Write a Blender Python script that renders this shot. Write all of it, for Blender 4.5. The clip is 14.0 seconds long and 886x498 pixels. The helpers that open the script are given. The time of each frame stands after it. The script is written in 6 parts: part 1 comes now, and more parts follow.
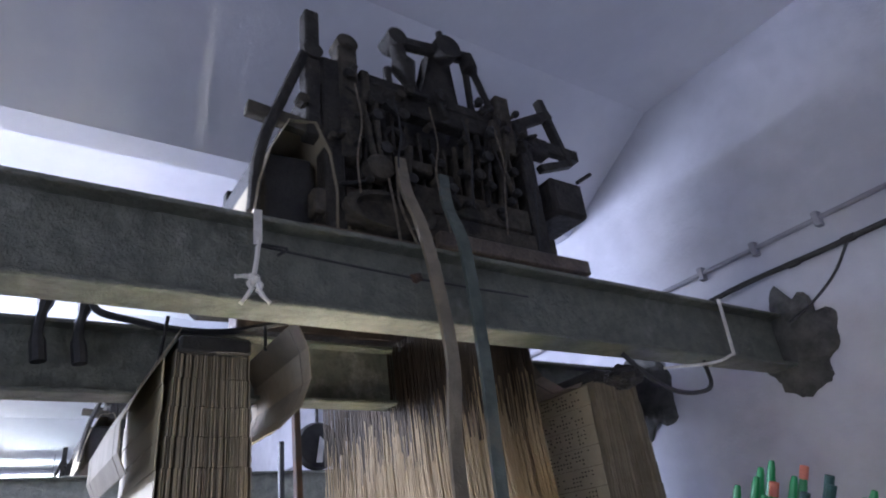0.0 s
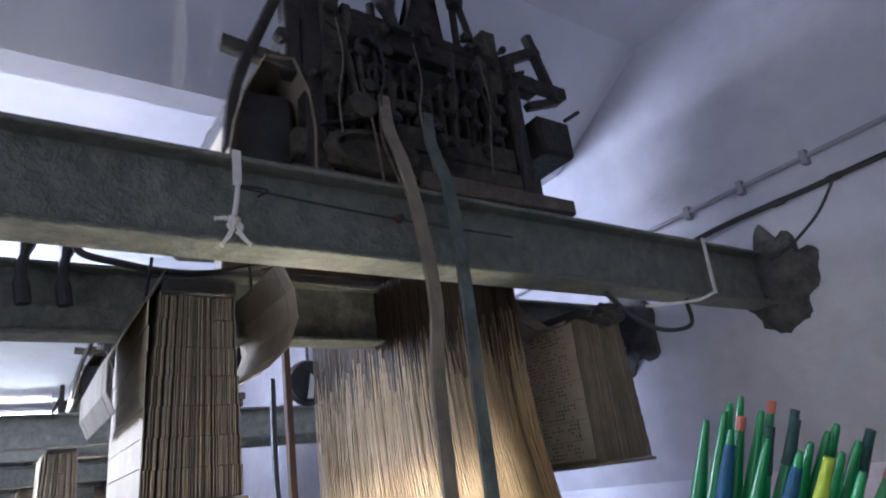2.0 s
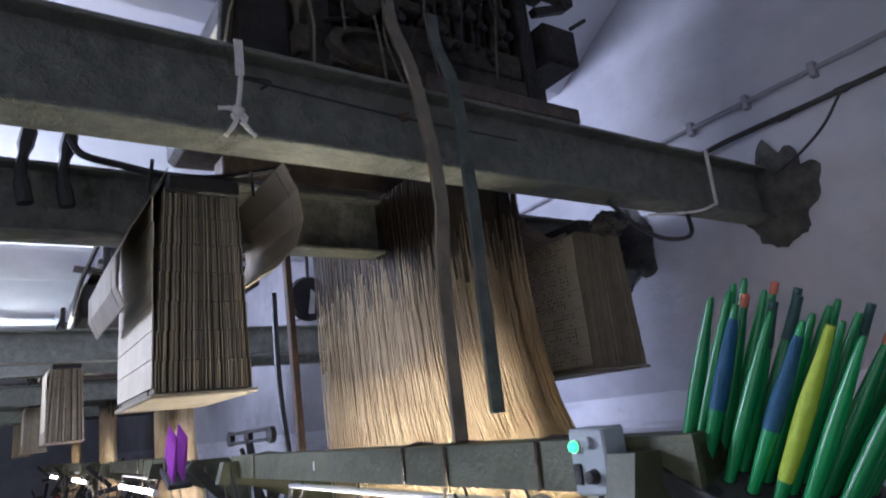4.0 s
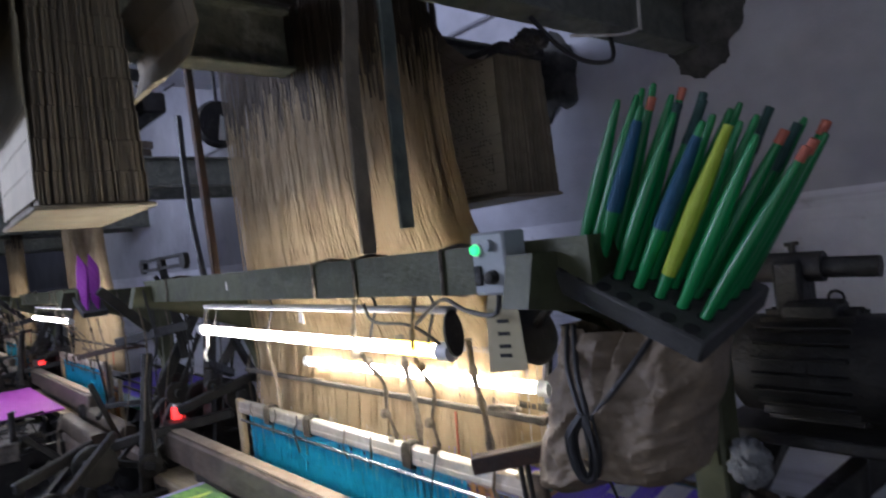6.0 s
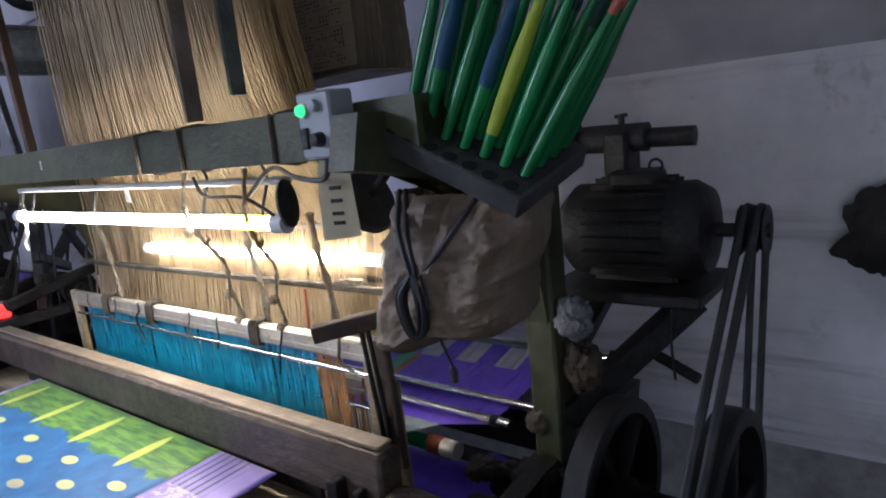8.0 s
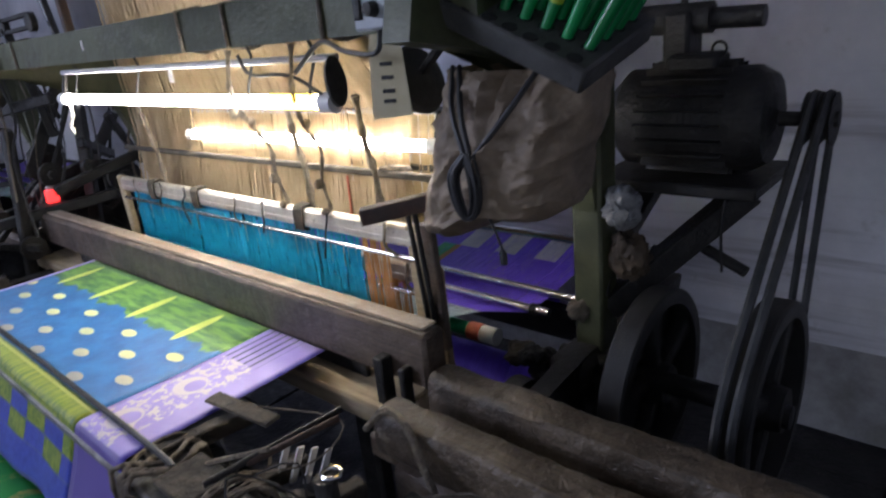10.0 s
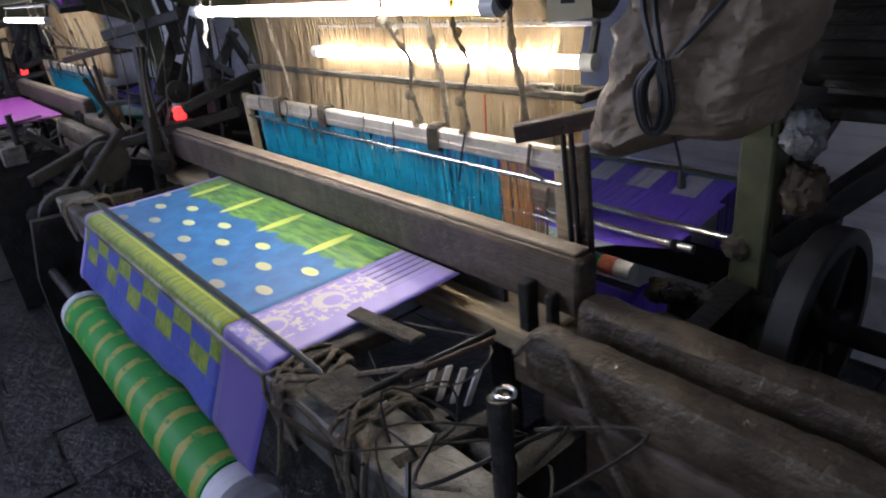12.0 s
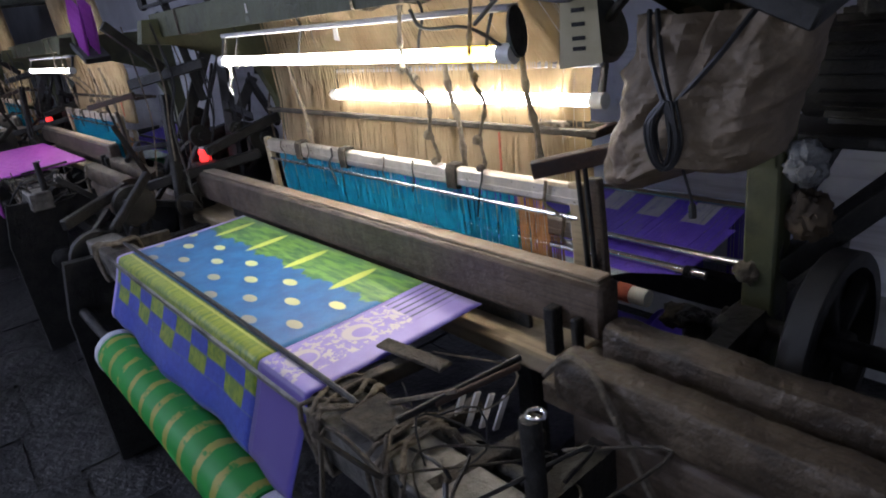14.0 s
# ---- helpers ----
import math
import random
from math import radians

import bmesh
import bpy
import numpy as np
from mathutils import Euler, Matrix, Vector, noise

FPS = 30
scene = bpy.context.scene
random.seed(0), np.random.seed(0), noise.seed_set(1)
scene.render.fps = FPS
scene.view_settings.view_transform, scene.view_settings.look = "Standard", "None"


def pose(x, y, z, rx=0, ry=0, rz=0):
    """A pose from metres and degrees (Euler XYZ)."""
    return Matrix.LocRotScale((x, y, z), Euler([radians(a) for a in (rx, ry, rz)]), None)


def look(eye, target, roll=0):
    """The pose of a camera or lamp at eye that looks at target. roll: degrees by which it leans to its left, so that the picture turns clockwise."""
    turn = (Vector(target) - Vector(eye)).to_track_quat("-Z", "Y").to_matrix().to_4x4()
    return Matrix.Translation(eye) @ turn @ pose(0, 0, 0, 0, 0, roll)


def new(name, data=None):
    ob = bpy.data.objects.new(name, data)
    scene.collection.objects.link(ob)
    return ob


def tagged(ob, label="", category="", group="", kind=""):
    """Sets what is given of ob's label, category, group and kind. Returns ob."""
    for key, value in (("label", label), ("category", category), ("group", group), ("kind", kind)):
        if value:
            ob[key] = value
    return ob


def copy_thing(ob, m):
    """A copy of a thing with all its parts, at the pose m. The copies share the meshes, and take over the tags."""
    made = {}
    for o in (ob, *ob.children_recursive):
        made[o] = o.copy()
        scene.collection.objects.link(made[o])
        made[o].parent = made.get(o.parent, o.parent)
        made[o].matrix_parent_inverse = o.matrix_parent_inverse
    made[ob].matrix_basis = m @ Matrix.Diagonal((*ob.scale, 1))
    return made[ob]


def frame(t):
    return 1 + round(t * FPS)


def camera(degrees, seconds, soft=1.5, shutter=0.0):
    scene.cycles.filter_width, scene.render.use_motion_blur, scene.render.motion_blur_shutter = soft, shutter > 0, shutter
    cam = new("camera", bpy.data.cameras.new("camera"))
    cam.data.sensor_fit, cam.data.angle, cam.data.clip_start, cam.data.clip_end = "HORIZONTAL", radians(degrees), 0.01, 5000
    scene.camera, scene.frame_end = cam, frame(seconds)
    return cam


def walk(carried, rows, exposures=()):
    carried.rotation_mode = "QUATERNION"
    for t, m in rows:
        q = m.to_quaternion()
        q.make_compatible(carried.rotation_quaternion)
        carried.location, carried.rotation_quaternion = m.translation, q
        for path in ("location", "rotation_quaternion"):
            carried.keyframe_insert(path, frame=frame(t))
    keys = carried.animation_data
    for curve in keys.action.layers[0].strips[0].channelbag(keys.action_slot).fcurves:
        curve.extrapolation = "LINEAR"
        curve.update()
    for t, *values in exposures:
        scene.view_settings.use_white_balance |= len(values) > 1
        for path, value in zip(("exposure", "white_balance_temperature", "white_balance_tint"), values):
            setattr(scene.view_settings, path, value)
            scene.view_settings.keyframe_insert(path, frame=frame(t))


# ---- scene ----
cam = camera(69.4, 14.0, 1.9, 0.5)
PATH = [
    (0, (0.0170, 0.3020, 1.6630), (-1.4390, 1.3572, 2.5396), -6.79),
    (0.5, (0.0280, 0.2931, 1.6850), (-1.4370, 1.3561, 2.5377), -6.35),
    (1, (0.0260, 0.2960, 1.6737), (-1.4460, 1.3585, 2.5123), -6.63),
    (1.5, (0.0360, 0.3137, 1.6800), (-1.4660, 1.3828, 2.4536), -6.76),
    (2, (0.0270, 0.3194, 1.6663), (-1.4890, 1.4213, 2.3653), -7.03),
    (4.3, (-0.0090, 0.3061, 1.5933), (-1.6020, 1.4317, 2.0367), -6.84),
    (4.5, (-0.0090, 0.3099, 1.5919), (-1.6200, 1.4279, 1.9888), -7.14),
    (5, (-0.0190, 0.3178, 1.5801), (-1.6510, 1.4410, 1.8478), -6.68),
    (5.5, (-0.0270, 0.3340, 1.5614), (-1.6170, 1.5389, 1.7014), -6.58),
    (6, (-0.0260, 0.3541, 1.5413), (-1.5420, 1.6590, 1.5356), -6.33),
    (6.5, (-0.0150, 0.3716, 1.5244), (-1.4300, 1.7817, 1.4159), -6.03),
    (7, (-0.0010, 0.3935, 1.5132), (-1.3100, 1.8922, 1.3144), -6.05),
    (7.2, (0.0030, 0.4038, 1.5051), (-1.2800, 1.9193, 1.2634), -6.38),
    (9.3, (-0.0050, 0.4085, 1.4816), (-1.2300, 1.8940, 0.9393), -6.59),
    (9.5, (-0.0090, 0.4020, 1.4772), (-1.2490, 1.8608, 0.8994), -6.48),
    (10, (-0.0250, 0.3865, 1.4627), (-1.3070, 1.7704, 0.7989), -6.01),
    (10.5, (-0.0600, 0.3774, 1.4425), (-1.3780, 1.6750, 0.6788), -5.78),
    (11, (-0.0930, 0.3686, 1.4242), (-1.4370, 1.6153, 0.6245), -5.83),
    (11.5, (-0.1260, 0.3509, 1.4180), (-1.4910, 1.5437, 0.5713), -5.60),
    (12, (-0.1430, 0.3304, 1.4240), (-1.5680, 1.4732, 0.6105), -6.24),
    (12.5, (-0.1390, 0.2978, 1.4404), (-1.5640, 1.4747, 0.6757), -6.74),
    (13, (-0.1280, 0.2861, 1.4435), (-1.5770, 1.4411, 0.6911), -7.20),
    (13.5, (-0.1210, 0.2769, 1.4525), (-1.5900, 1.4237, 0.7280), -7.91),
    (14, (-0.1170, 0.2769, 1.4525), (-1.5830, 1.4301, 0.7324), -7.90),
]
walk(cam, [(t, look(eye, target, roll)) for t, eye, target, roll in PATH],
     exposures=[(0, 1.08), (2.2, 0.98), (4.4, 0.40), (5.5, -0.12), (6.0, -0.32), (7.0, -0.32), (9.5, -0.3), (11, -0.36), (12.2, -0.48), (13, -0.62), (14, -0.66)])

# ---- light ----
world = bpy.data.worlds.new("world")
world.use_nodes = True
scene.world = world
sky = world.node_tree.nodes.new("ShaderNodeTexSky")
sky.sky_type, sky.sun_disc, sky.sun_elevation, sky.sun_rotation = "NISHITA", False, radians(35), radians(200)
world.node_tree.links.new(sky.outputs[0], world.node_tree.nodes["Background"].inputs[0])
world.node_tree.nodes["Background"].inputs[1].default_value = 0.1


def area(name, eye, target, w, h, power, colour):
    data = bpy.data.lights.new(name, "AREA")
    data.shape, data.size, data.size_y, data.energy, data.color = "RECTANGLE", w, h, power, colour
    ob = new(name, data)
    ob.matrix_world = look(eye, target)
    return ob


DAY = (0.64, 0.71, 1.0)
area("daylight_door", (1.2, -2.55, 1.0), (0.4, 2.4, 0.9), 2.2, 1.7, 20, DAY)
area("daylight_window", (-4.3, -2.55, 2.75), (-2.4, 1.0, 3.9), 2.4, 0.9, 235, DAY)
area("daylight_window_far", (-9.5, -2.55, 2.75), (-9.0, 2.6, 2.9), 2.4, 0.9, 35, DAY)
TUBE_WATTS = 80.0

# ---- materials ----


class Net:
    """A node tree with short calls for arithmetic on sockets."""

    def __init__(self, name, rough=0.6, metal=0.0):
        self.m = bpy.data.materials.new(name)
        self.m.use_nodes = True
        self.t = self.m.node_tree
        self.b = self.t.nodes["Principled BSDF"]
        self.b.inputs["Roughness"].default_value, self.b.inputs["Metallic"].default_value = rough, metal
        self.co = self.t.nodes.new("ShaderNodeTexCoord")

    def put(self, socket, value):
        if isinstance(value, bpy.types.NodeSocket):
            self.t.links.new(value, socket)
        elif isinstance(value, tuple):
            socket.default_value = (*value, 1.0)[:4]
        else:
            socket.default_value = value

    def math(self, op, a, b=0.0, c=None):
        n = self.t.nodes.new("ShaderNodeMath")
        n.operation = op
        self.put(n.inputs[0], a), self.put(n.inputs[1], b)
        if c is not None:
            self.put(n.inputs[2], c)
        return n.outputs[0]

    def noise(self, scale, detail=4.0, rough=0.6, stretch=None, vec=None):
        n = self.t.nodes.new("ShaderNodeTexNoise")
        n.inputs["Scale"].default_value, n.inputs["Detail"].default_value, n.inputs["Roughness"].default_value = scale, detail, rough
        v = vec or self.co.outputs["Object"]
        if stretch:
            mp = self.t.nodes.new("ShaderNodeMapping")
            mp.inputs["Scale"].default_value = stretch
            self.t.links.new(v, mp.inputs[0])
            v = mp.outputs[0]
        self.t.links.new(v, n.inputs["Vector"])
        return n.outputs["Fac"]

    def ramp(self, f, a, b):
        n = self.t.nodes.new("ShaderNodeMapRange")
        n.interpolation_type = "SMOOTHSTEP"
        self.put(n.inputs[0], f)
        n.inputs[1].default_value, n.inputs[2].default_value = a, b
        return n.outputs[0]

    def mix(self, f, a, b):
        n = self.t.nodes.new("ShaderNodeMix")
        n.data_type = "RGBA"
        self.put(n.inputs[0], f), self.put(n.inputs[6], a), self.put(n.inputs[7], b)
        return n.outputs[2]

    def colour(self, c):
        self.put(self.b.inputs["Base Color"], c)

    def rough(self, r):
        self.put(self.b.inputs["Roughness"], r)

    def bump(self, h, strength=0.3, dist=0.005):
        n = self.t.nodes.new("ShaderNodeBump")
        n.inputs["Strength"].default_value, n.inputs["Distance"].default_value = strength, dist
        self.put(n.inputs["Height"], h)
        self.t.links.new(n.outputs[0], self.b.inputs["Normal"])


def surface(name, c1, c2, scale=12.0, rough=0.6, metal=0.0, bump=0.25, stain=None, grain=None, spread=0.15, vary=0.0):
    """Two colours by noise at two scales, a stain, a grain along one way, relief."""
    n = Net(name, rough, metal)
    f = n.ramp(n.noise(scale, 6, 0.65), 0.3, 0.7)
    c = n.mix(f, c1, c2)
    if stain:
        c = n.mix(n.ramp(n.noise(scale * 0.23, 5, 0.7), stain[1], stain[1] + 0.2), c, stain[0])
    if grain:
        c = n.mix(n.math("MULTIPLY", n.ramp(n.noise(18, 3, 0.6, grain), 0.4, 0.75), 0.6), c, tuple(x * 0.45 for x in c1))
    if vary:
        info = n.t.nodes.new("ShaderNodeObjectInfo")
        c = n.mix(n.math("MULTIPLY", info.outputs["Random"], vary), c, tuple(x * 0.4 for x in c1))
    n.colour(c)
    fine = n.noise(scale * 7, 4, 0.7)
    n.rough(n.math("MULTIPLY_ADD", fine, spread * 2, rough - spread))
    n.bump(n.math("ADD", fine, n.math("MULTIPLY", f, 1.5)), bump)
    return n.m


def glow(name, colour, strength):
    n = Net(name)
    n.colour(colour)
    n.b.inputs["Emission Color"].default_value, n.b.inputs["Emission Strength"].default_value = (*colour, 1), strength
    return n.m


WALL = surface("whitewashed_plaster", (0.42, 0.43, 0.48), (0.54, 0.55, 0.60), 2.2, 0.85, 0, 0.55, ((0.30, 0.30, 0.35), 0.52))
CEIL = surface("limewashed_concrete", (0.66, 0.67, 0.72), (0.78, 0.79, 0.83), 1.2, 0.9, 0, 0.3, ((0.36, 0.37, 0.41), 0.58))
def streaked():
    """Whitewash with level dirt streaks."""
    n = Net("streaked_whitewash", 0.85)
    f = n.ramp(n.noise(2.6, 6, 0.65), 0.3, 0.7)
    c = n.mix(f, (0.60, 0.61, 0.67), (0.80, 0.81, 0.87))
    c = n.mix(n.math("MULTIPLY", n.ramp(n.noise(1.6, 5, 0.7, (0.25, 1, 5)), 0.5, 0.72), 0.75), c, (0.26, 0.26, 0.29))
    c = n.mix(n.math("MULTIPLY", n.ramp(n.noise(9, 4, 0.7), 0.58, 0.75), 0.5), c, (0.30, 0.29, 0.29))
    n.colour(c)
    n.bump(n.math("ADD", n.noise(22, 4, 0.7), f), 0.4)
    return n.m


BAND = streaked()
DADO = surface("dirt_stained_plaster", (0.20, 0.195, 0.19), (0.48, 0.48, 0.51), 3.0, 0.85, 0, 0.5, ((0.13, 0.12, 0.11), 0.55))
CEMENT = surface("rough_cement", (0.045, 0.045, 0.043), (0.11, 0.11, 0.10), 14, 0.95, 0, 0.9)
FLOOR = surface("worn_dark_stone", (0.010, 0.010, 0.011), (0.055, 0.053, 0.052), 9, 0.38, 0, 1.0, ((0.006, 0.006, 0.007), 0.42), None, 0.28, 0.7)
GALV = surface("scuffed_bare_steel", (0.15, 0.142, 0.125), (0.30, 0.285, 0.255), 16, 0.45, 0.45, 0.5, ((0.045, 0.04, 0.034), 0.5))
STEEL = surface("galvanised_grey_paint", (0.13, 0.135, 0.11), (0.21, 0.215, 0.17), 20, 0.5, 0.2, 0.9, ((0.36, 0.36, 0.31), 0.56))
OLIVE = surface("olive_machine_paint", (0.060, 0.064, 0.030), (0.095, 0.100, 0.050), 11, 0.5, 0.1, 0.3, ((0.035, 0.034, 0.026), 0.52))
IRON = surface("greasy_cast_iron", (0.013, 0.013, 0.013), (0.032, 0.030, 0.027), 16, 0.5, 0.25, 0.5, ((0.045, 0.038, 0.03), 0.62))
FLUFF = surface("lint_covered_iron", (0.036, 0.031, 0.024), (0.095, 0.08, 0.058), 22, 0.85, 0.1, 0.8, ((0.018, 0.017, 0.015), 0.5))
LINTY = surface("dusty_cast_iron", (0.013, 0.012, 0.010), (0.036, 0.031, 0.025), 18, 0.6, 0.2, 0.8, ((0.085, 0.07, 0.05), 0.62))
RUST = surface("rusty_steel", (0.10, 0.055, 0.035), (0.06, 0.05, 0.045), 15, 0.7, 0.4, 0.5)
ALU = surface("worn_aluminium", (0.62, 0.58, 0.51), (0.44, 0.40, 0.34), 14, 0.32, 0.65, 0.3, ((0.18, 0.135, 0.09), 0.57))
CHROME = surface("polished_steel", (0.7, 0.7, 0.7), (0.5, 0.5, 0.5), 10, 0.18, 1.0, 0.05)
WOOD = surface("dark_oiled_wood", (0.060, 0.044, 0.032), (0.15, 0.11, 0.078), 9, 0.5, 0, 0.6, ((0.03, 0.024, 0.02), 0.52), (0.35, 9, 9))
PALE = surface("worn_bare_wood", (0.32, 0.245, 0.145), (0.45, 0.36, 0.225), 5, 0.55, 0, 0.4, ((0.08, 0.06, 0.042), 0.5), (0.3, 8, 8))
PAPER = surface("yellowed_paper", (0.50, 0.44, 0.27), (0.58, 0.52, 0.35), 14, 0.8, 0, 0.2, ((0.4, 0.33, 0.18), 0.58))
CARD = surface("old_card", (0.24, 0.20, 0.135), (0.33, 0.28, 0.195), 12, 0.75, 0, 0.2, ((0.2, 0.14, 0.075), 0.55), None, 0.1, 0.5)
BOXW = surface("dark_worn_wood", (0.036, 0.025, 0.016), (0.155, 0.115, 0.074), 7, 0.5, 0, 1.0, ((0.025, 0.019, 0.014), 0.5), (0.25, 10, 10))
PALECARD = surface("punched_pale_card", (0.46, 0.40, 0.27), (0.56, 0.49, 0.34), 9, 0.65, 0, 0.2, ((0.34, 0.27, 0.16), 0.56))
TAN = surface("tan_card_back", (0.36, 0.25, 0.13), (0.44, 0.32, 0.18), 6, 0.7, 0, 0.2, ((0.25, 0.165, 0.085), 0.55))
TWINE = surface("harness_twine", (0.31, 0.225, 0.12), (0.43, 0.33, 0.195), 9, 0.8, 0, 0.1, ((0.2, 0.135, 0.07), 0.5), None, 0.1)
# dark brown of the rag, and painted shade for the harness tops
SHADE_AND_RAG = surface("shaded_twine_and_rag", (0.035, 0.024, 0.014), (0.085, 0.058, 0.032), 9, 0.7, 0, 0.1, ((0.02, 0.015, 0.01), 0.5), None, 0.1)
ROPE = surface("dirty_cotton_rope", (0.26, 0.22, 0.16), (0.13, 0.105, 0.08), 60, 0.9, 0, 0.9, ((0.07, 0.055, 0.04), 0.5))
WHITE_TAPE = surface("white_cloth_tape", (0.75, 0.72, 0.66), (0.6, 0.56, 0.5), 20, 0.8, 0, 0.2)
TEAL = surface("turquoise_nylon", (0.0, 0.25, 0.40), (0.005, 0.36, 0.54), 40, 0.5, 0, 0.2, ((0.0, 0.13, 0.22), 0.55))
ORANGE = surface("orange_nylon", (0.55, 0.27, 0.09), (0.42, 0.2, 0.07), 40, 0.6, 0, 0.2)
CABLE = surface("black_cable", (0.012, 0.012, 0.013), (0.03, 0.03, 0.03), 30, 0.5, 0, 0.1)
GREY = surface("grey_conduit", (0.22, 0.22, 0.25), (0.3, 0.3, 0.33), 12, 0.6, 0, 0.2)
BOXP = surface("pale_grey_enamel", (0.30, 0.33, 0.34), (0.38, 0.41, 0.42), 14, 0.45, 0, 0.1, ((0.12, 0.12, 0.11), 0.62))
SACK = surface("grimy_sackcloth", (0.15, 0.112, 0.073), (0.28, 0.216, 0.148), 9, 0.6, 0, 0.4, ((0.075, 0.053, 0.035), 0.52))
POLY = surface("crumpled_grey_film", (0.20, 0.205, 0.205), (0.11, 0.115, 0.115), 20, 0.3, 0, 0.5)
BELT = surface("drive_belt", (0.022, 0.024, 0.025), (0.05, 0.052, 0.052), 18, 0.6, 0, 0.3)
GREENSTRAP = surface("green_canvas_strap", (0.06, 0.075, 0.062), (0.11, 0.13, 0.11), 18, 0.75, 0, 0.3, ((0.16, 0.13, 0.09), 0.56))
TANBELT = surface("leather_belt", (0.15, 0.125, 0.085), (0.23, 0.19, 0.13), 18, 0.7, 0, 0.3)
GREEN = surface("green_plastic", (0.003, 0.21, 0.055), (0.006, 0.28, 0.075), 20, 0.33, 0, 0.05, None, None, 0.1, 0.5)
BLUE = surface("blue_yarn", (0.003, 0.06, 0.12), (0.006, 0.09, 0.17), 50, 0.6, 0, 0.3)
LIME = surface("lime_yarn", (0.36, 0.48, 0.03), (0.44, 0.55, 0.06), 50, 0.6, 0, 0.3)
CORAL = surface("coral_yarn", (0.55, 0.16, 0.09), (0.45, 0.12, 0.08), 50, 0.6, 0, 0.3)
DARKTIP = surface("dark_green_yarn", (0.01, 0.05, 0.04), (0.02, 0.07, 0.06), 50, 0.6, 0, 0.3)
RACKM = surface("dark_rubbed_board", (0.032, 0.032, 0.030), (0.062, 0.062, 0.058), 12, 0.55, 0, 0.3)
HOLE = surface("dark_hole", (0.008, 0.008, 0.008), (0.014, 0.014, 0.014), 10, 0.9, 0, 0)
WHITE = surface("white_enamel", (0.75, 0.75, 0.72), (0.66, 0.65, 0.6), 10, 0.4, 0, 0.05, ((0.4, 0.36, 0.28), 0.62))
PINK = surface("magenta_silk", (0.30, 0.03, 0.33), (0.42, 0.08, 0.45), 30, 0.5, 0, 0.2)
SAGE = surface("sage_silk_warp", (0.34, 0.44, 0.42), (0.46, 0.56, 0.54), 30, 0.5, 0, 0.2)
LILAC = surface("violet_silk_warp", (0.15, 0.07, 0.75), (0.22, 0.12, 0.9), 6, 0.4, 0, 0.2, None, (60, 1, 1))
GREENS = surface("green_silk", (0.0, 0.24, 0.09), (0.01, 0.33, 0.13), 12, 0.4, 0, 0.2)
PALEW = surface("white_silk_warp", (0.6, 0.6, 0.68), (0.72, 0.72, 0.78), 30, 0.5, 0, 0.2, None, (60, 1, 1))
RUBBED = surface("rubbed_bare_edge", (0.42, 0.34, 0.25), (0.27, 0.205, 0.145), 16, 0.5, 0, 0.5, ((0.10, 0.075, 0.05), 0.55), (0.3, 8, 8))
HIDE = surface("greasy_hide", (0.022, 0.013, 0.007), (0.055, 0.034, 0.019), 10, 0.45, 0, 0.35, ((0.02, 0.016, 0.012), 0.52))
LAMP = glow("lit_tube_glass", (1.0, 0.935, 0.86), TUBE_WATTS)
LAMPY = glow("yellowed_lit_sleeve", (1.0, 0.62, 0.12), 14)
LAMPB = glow("dusty_lit_tube_glass", (1.0, 0.935, 0.86), TUBE_WATTS * 0.85)
LAMPF = glow("far_lit_tube_glass", (1.0, 0.95, 0.92), TUBE_WATTS * 0.7)
LAMPW = glow("lit_cool_tube_glass", (0.80, 0.90, 1.0), 42)
LED = glow("green_indicator", (0.04, 1.0, 0.30), 1.6)
REDG = glow("red_indicator", (1.0, 0.04, 0.04), 3)


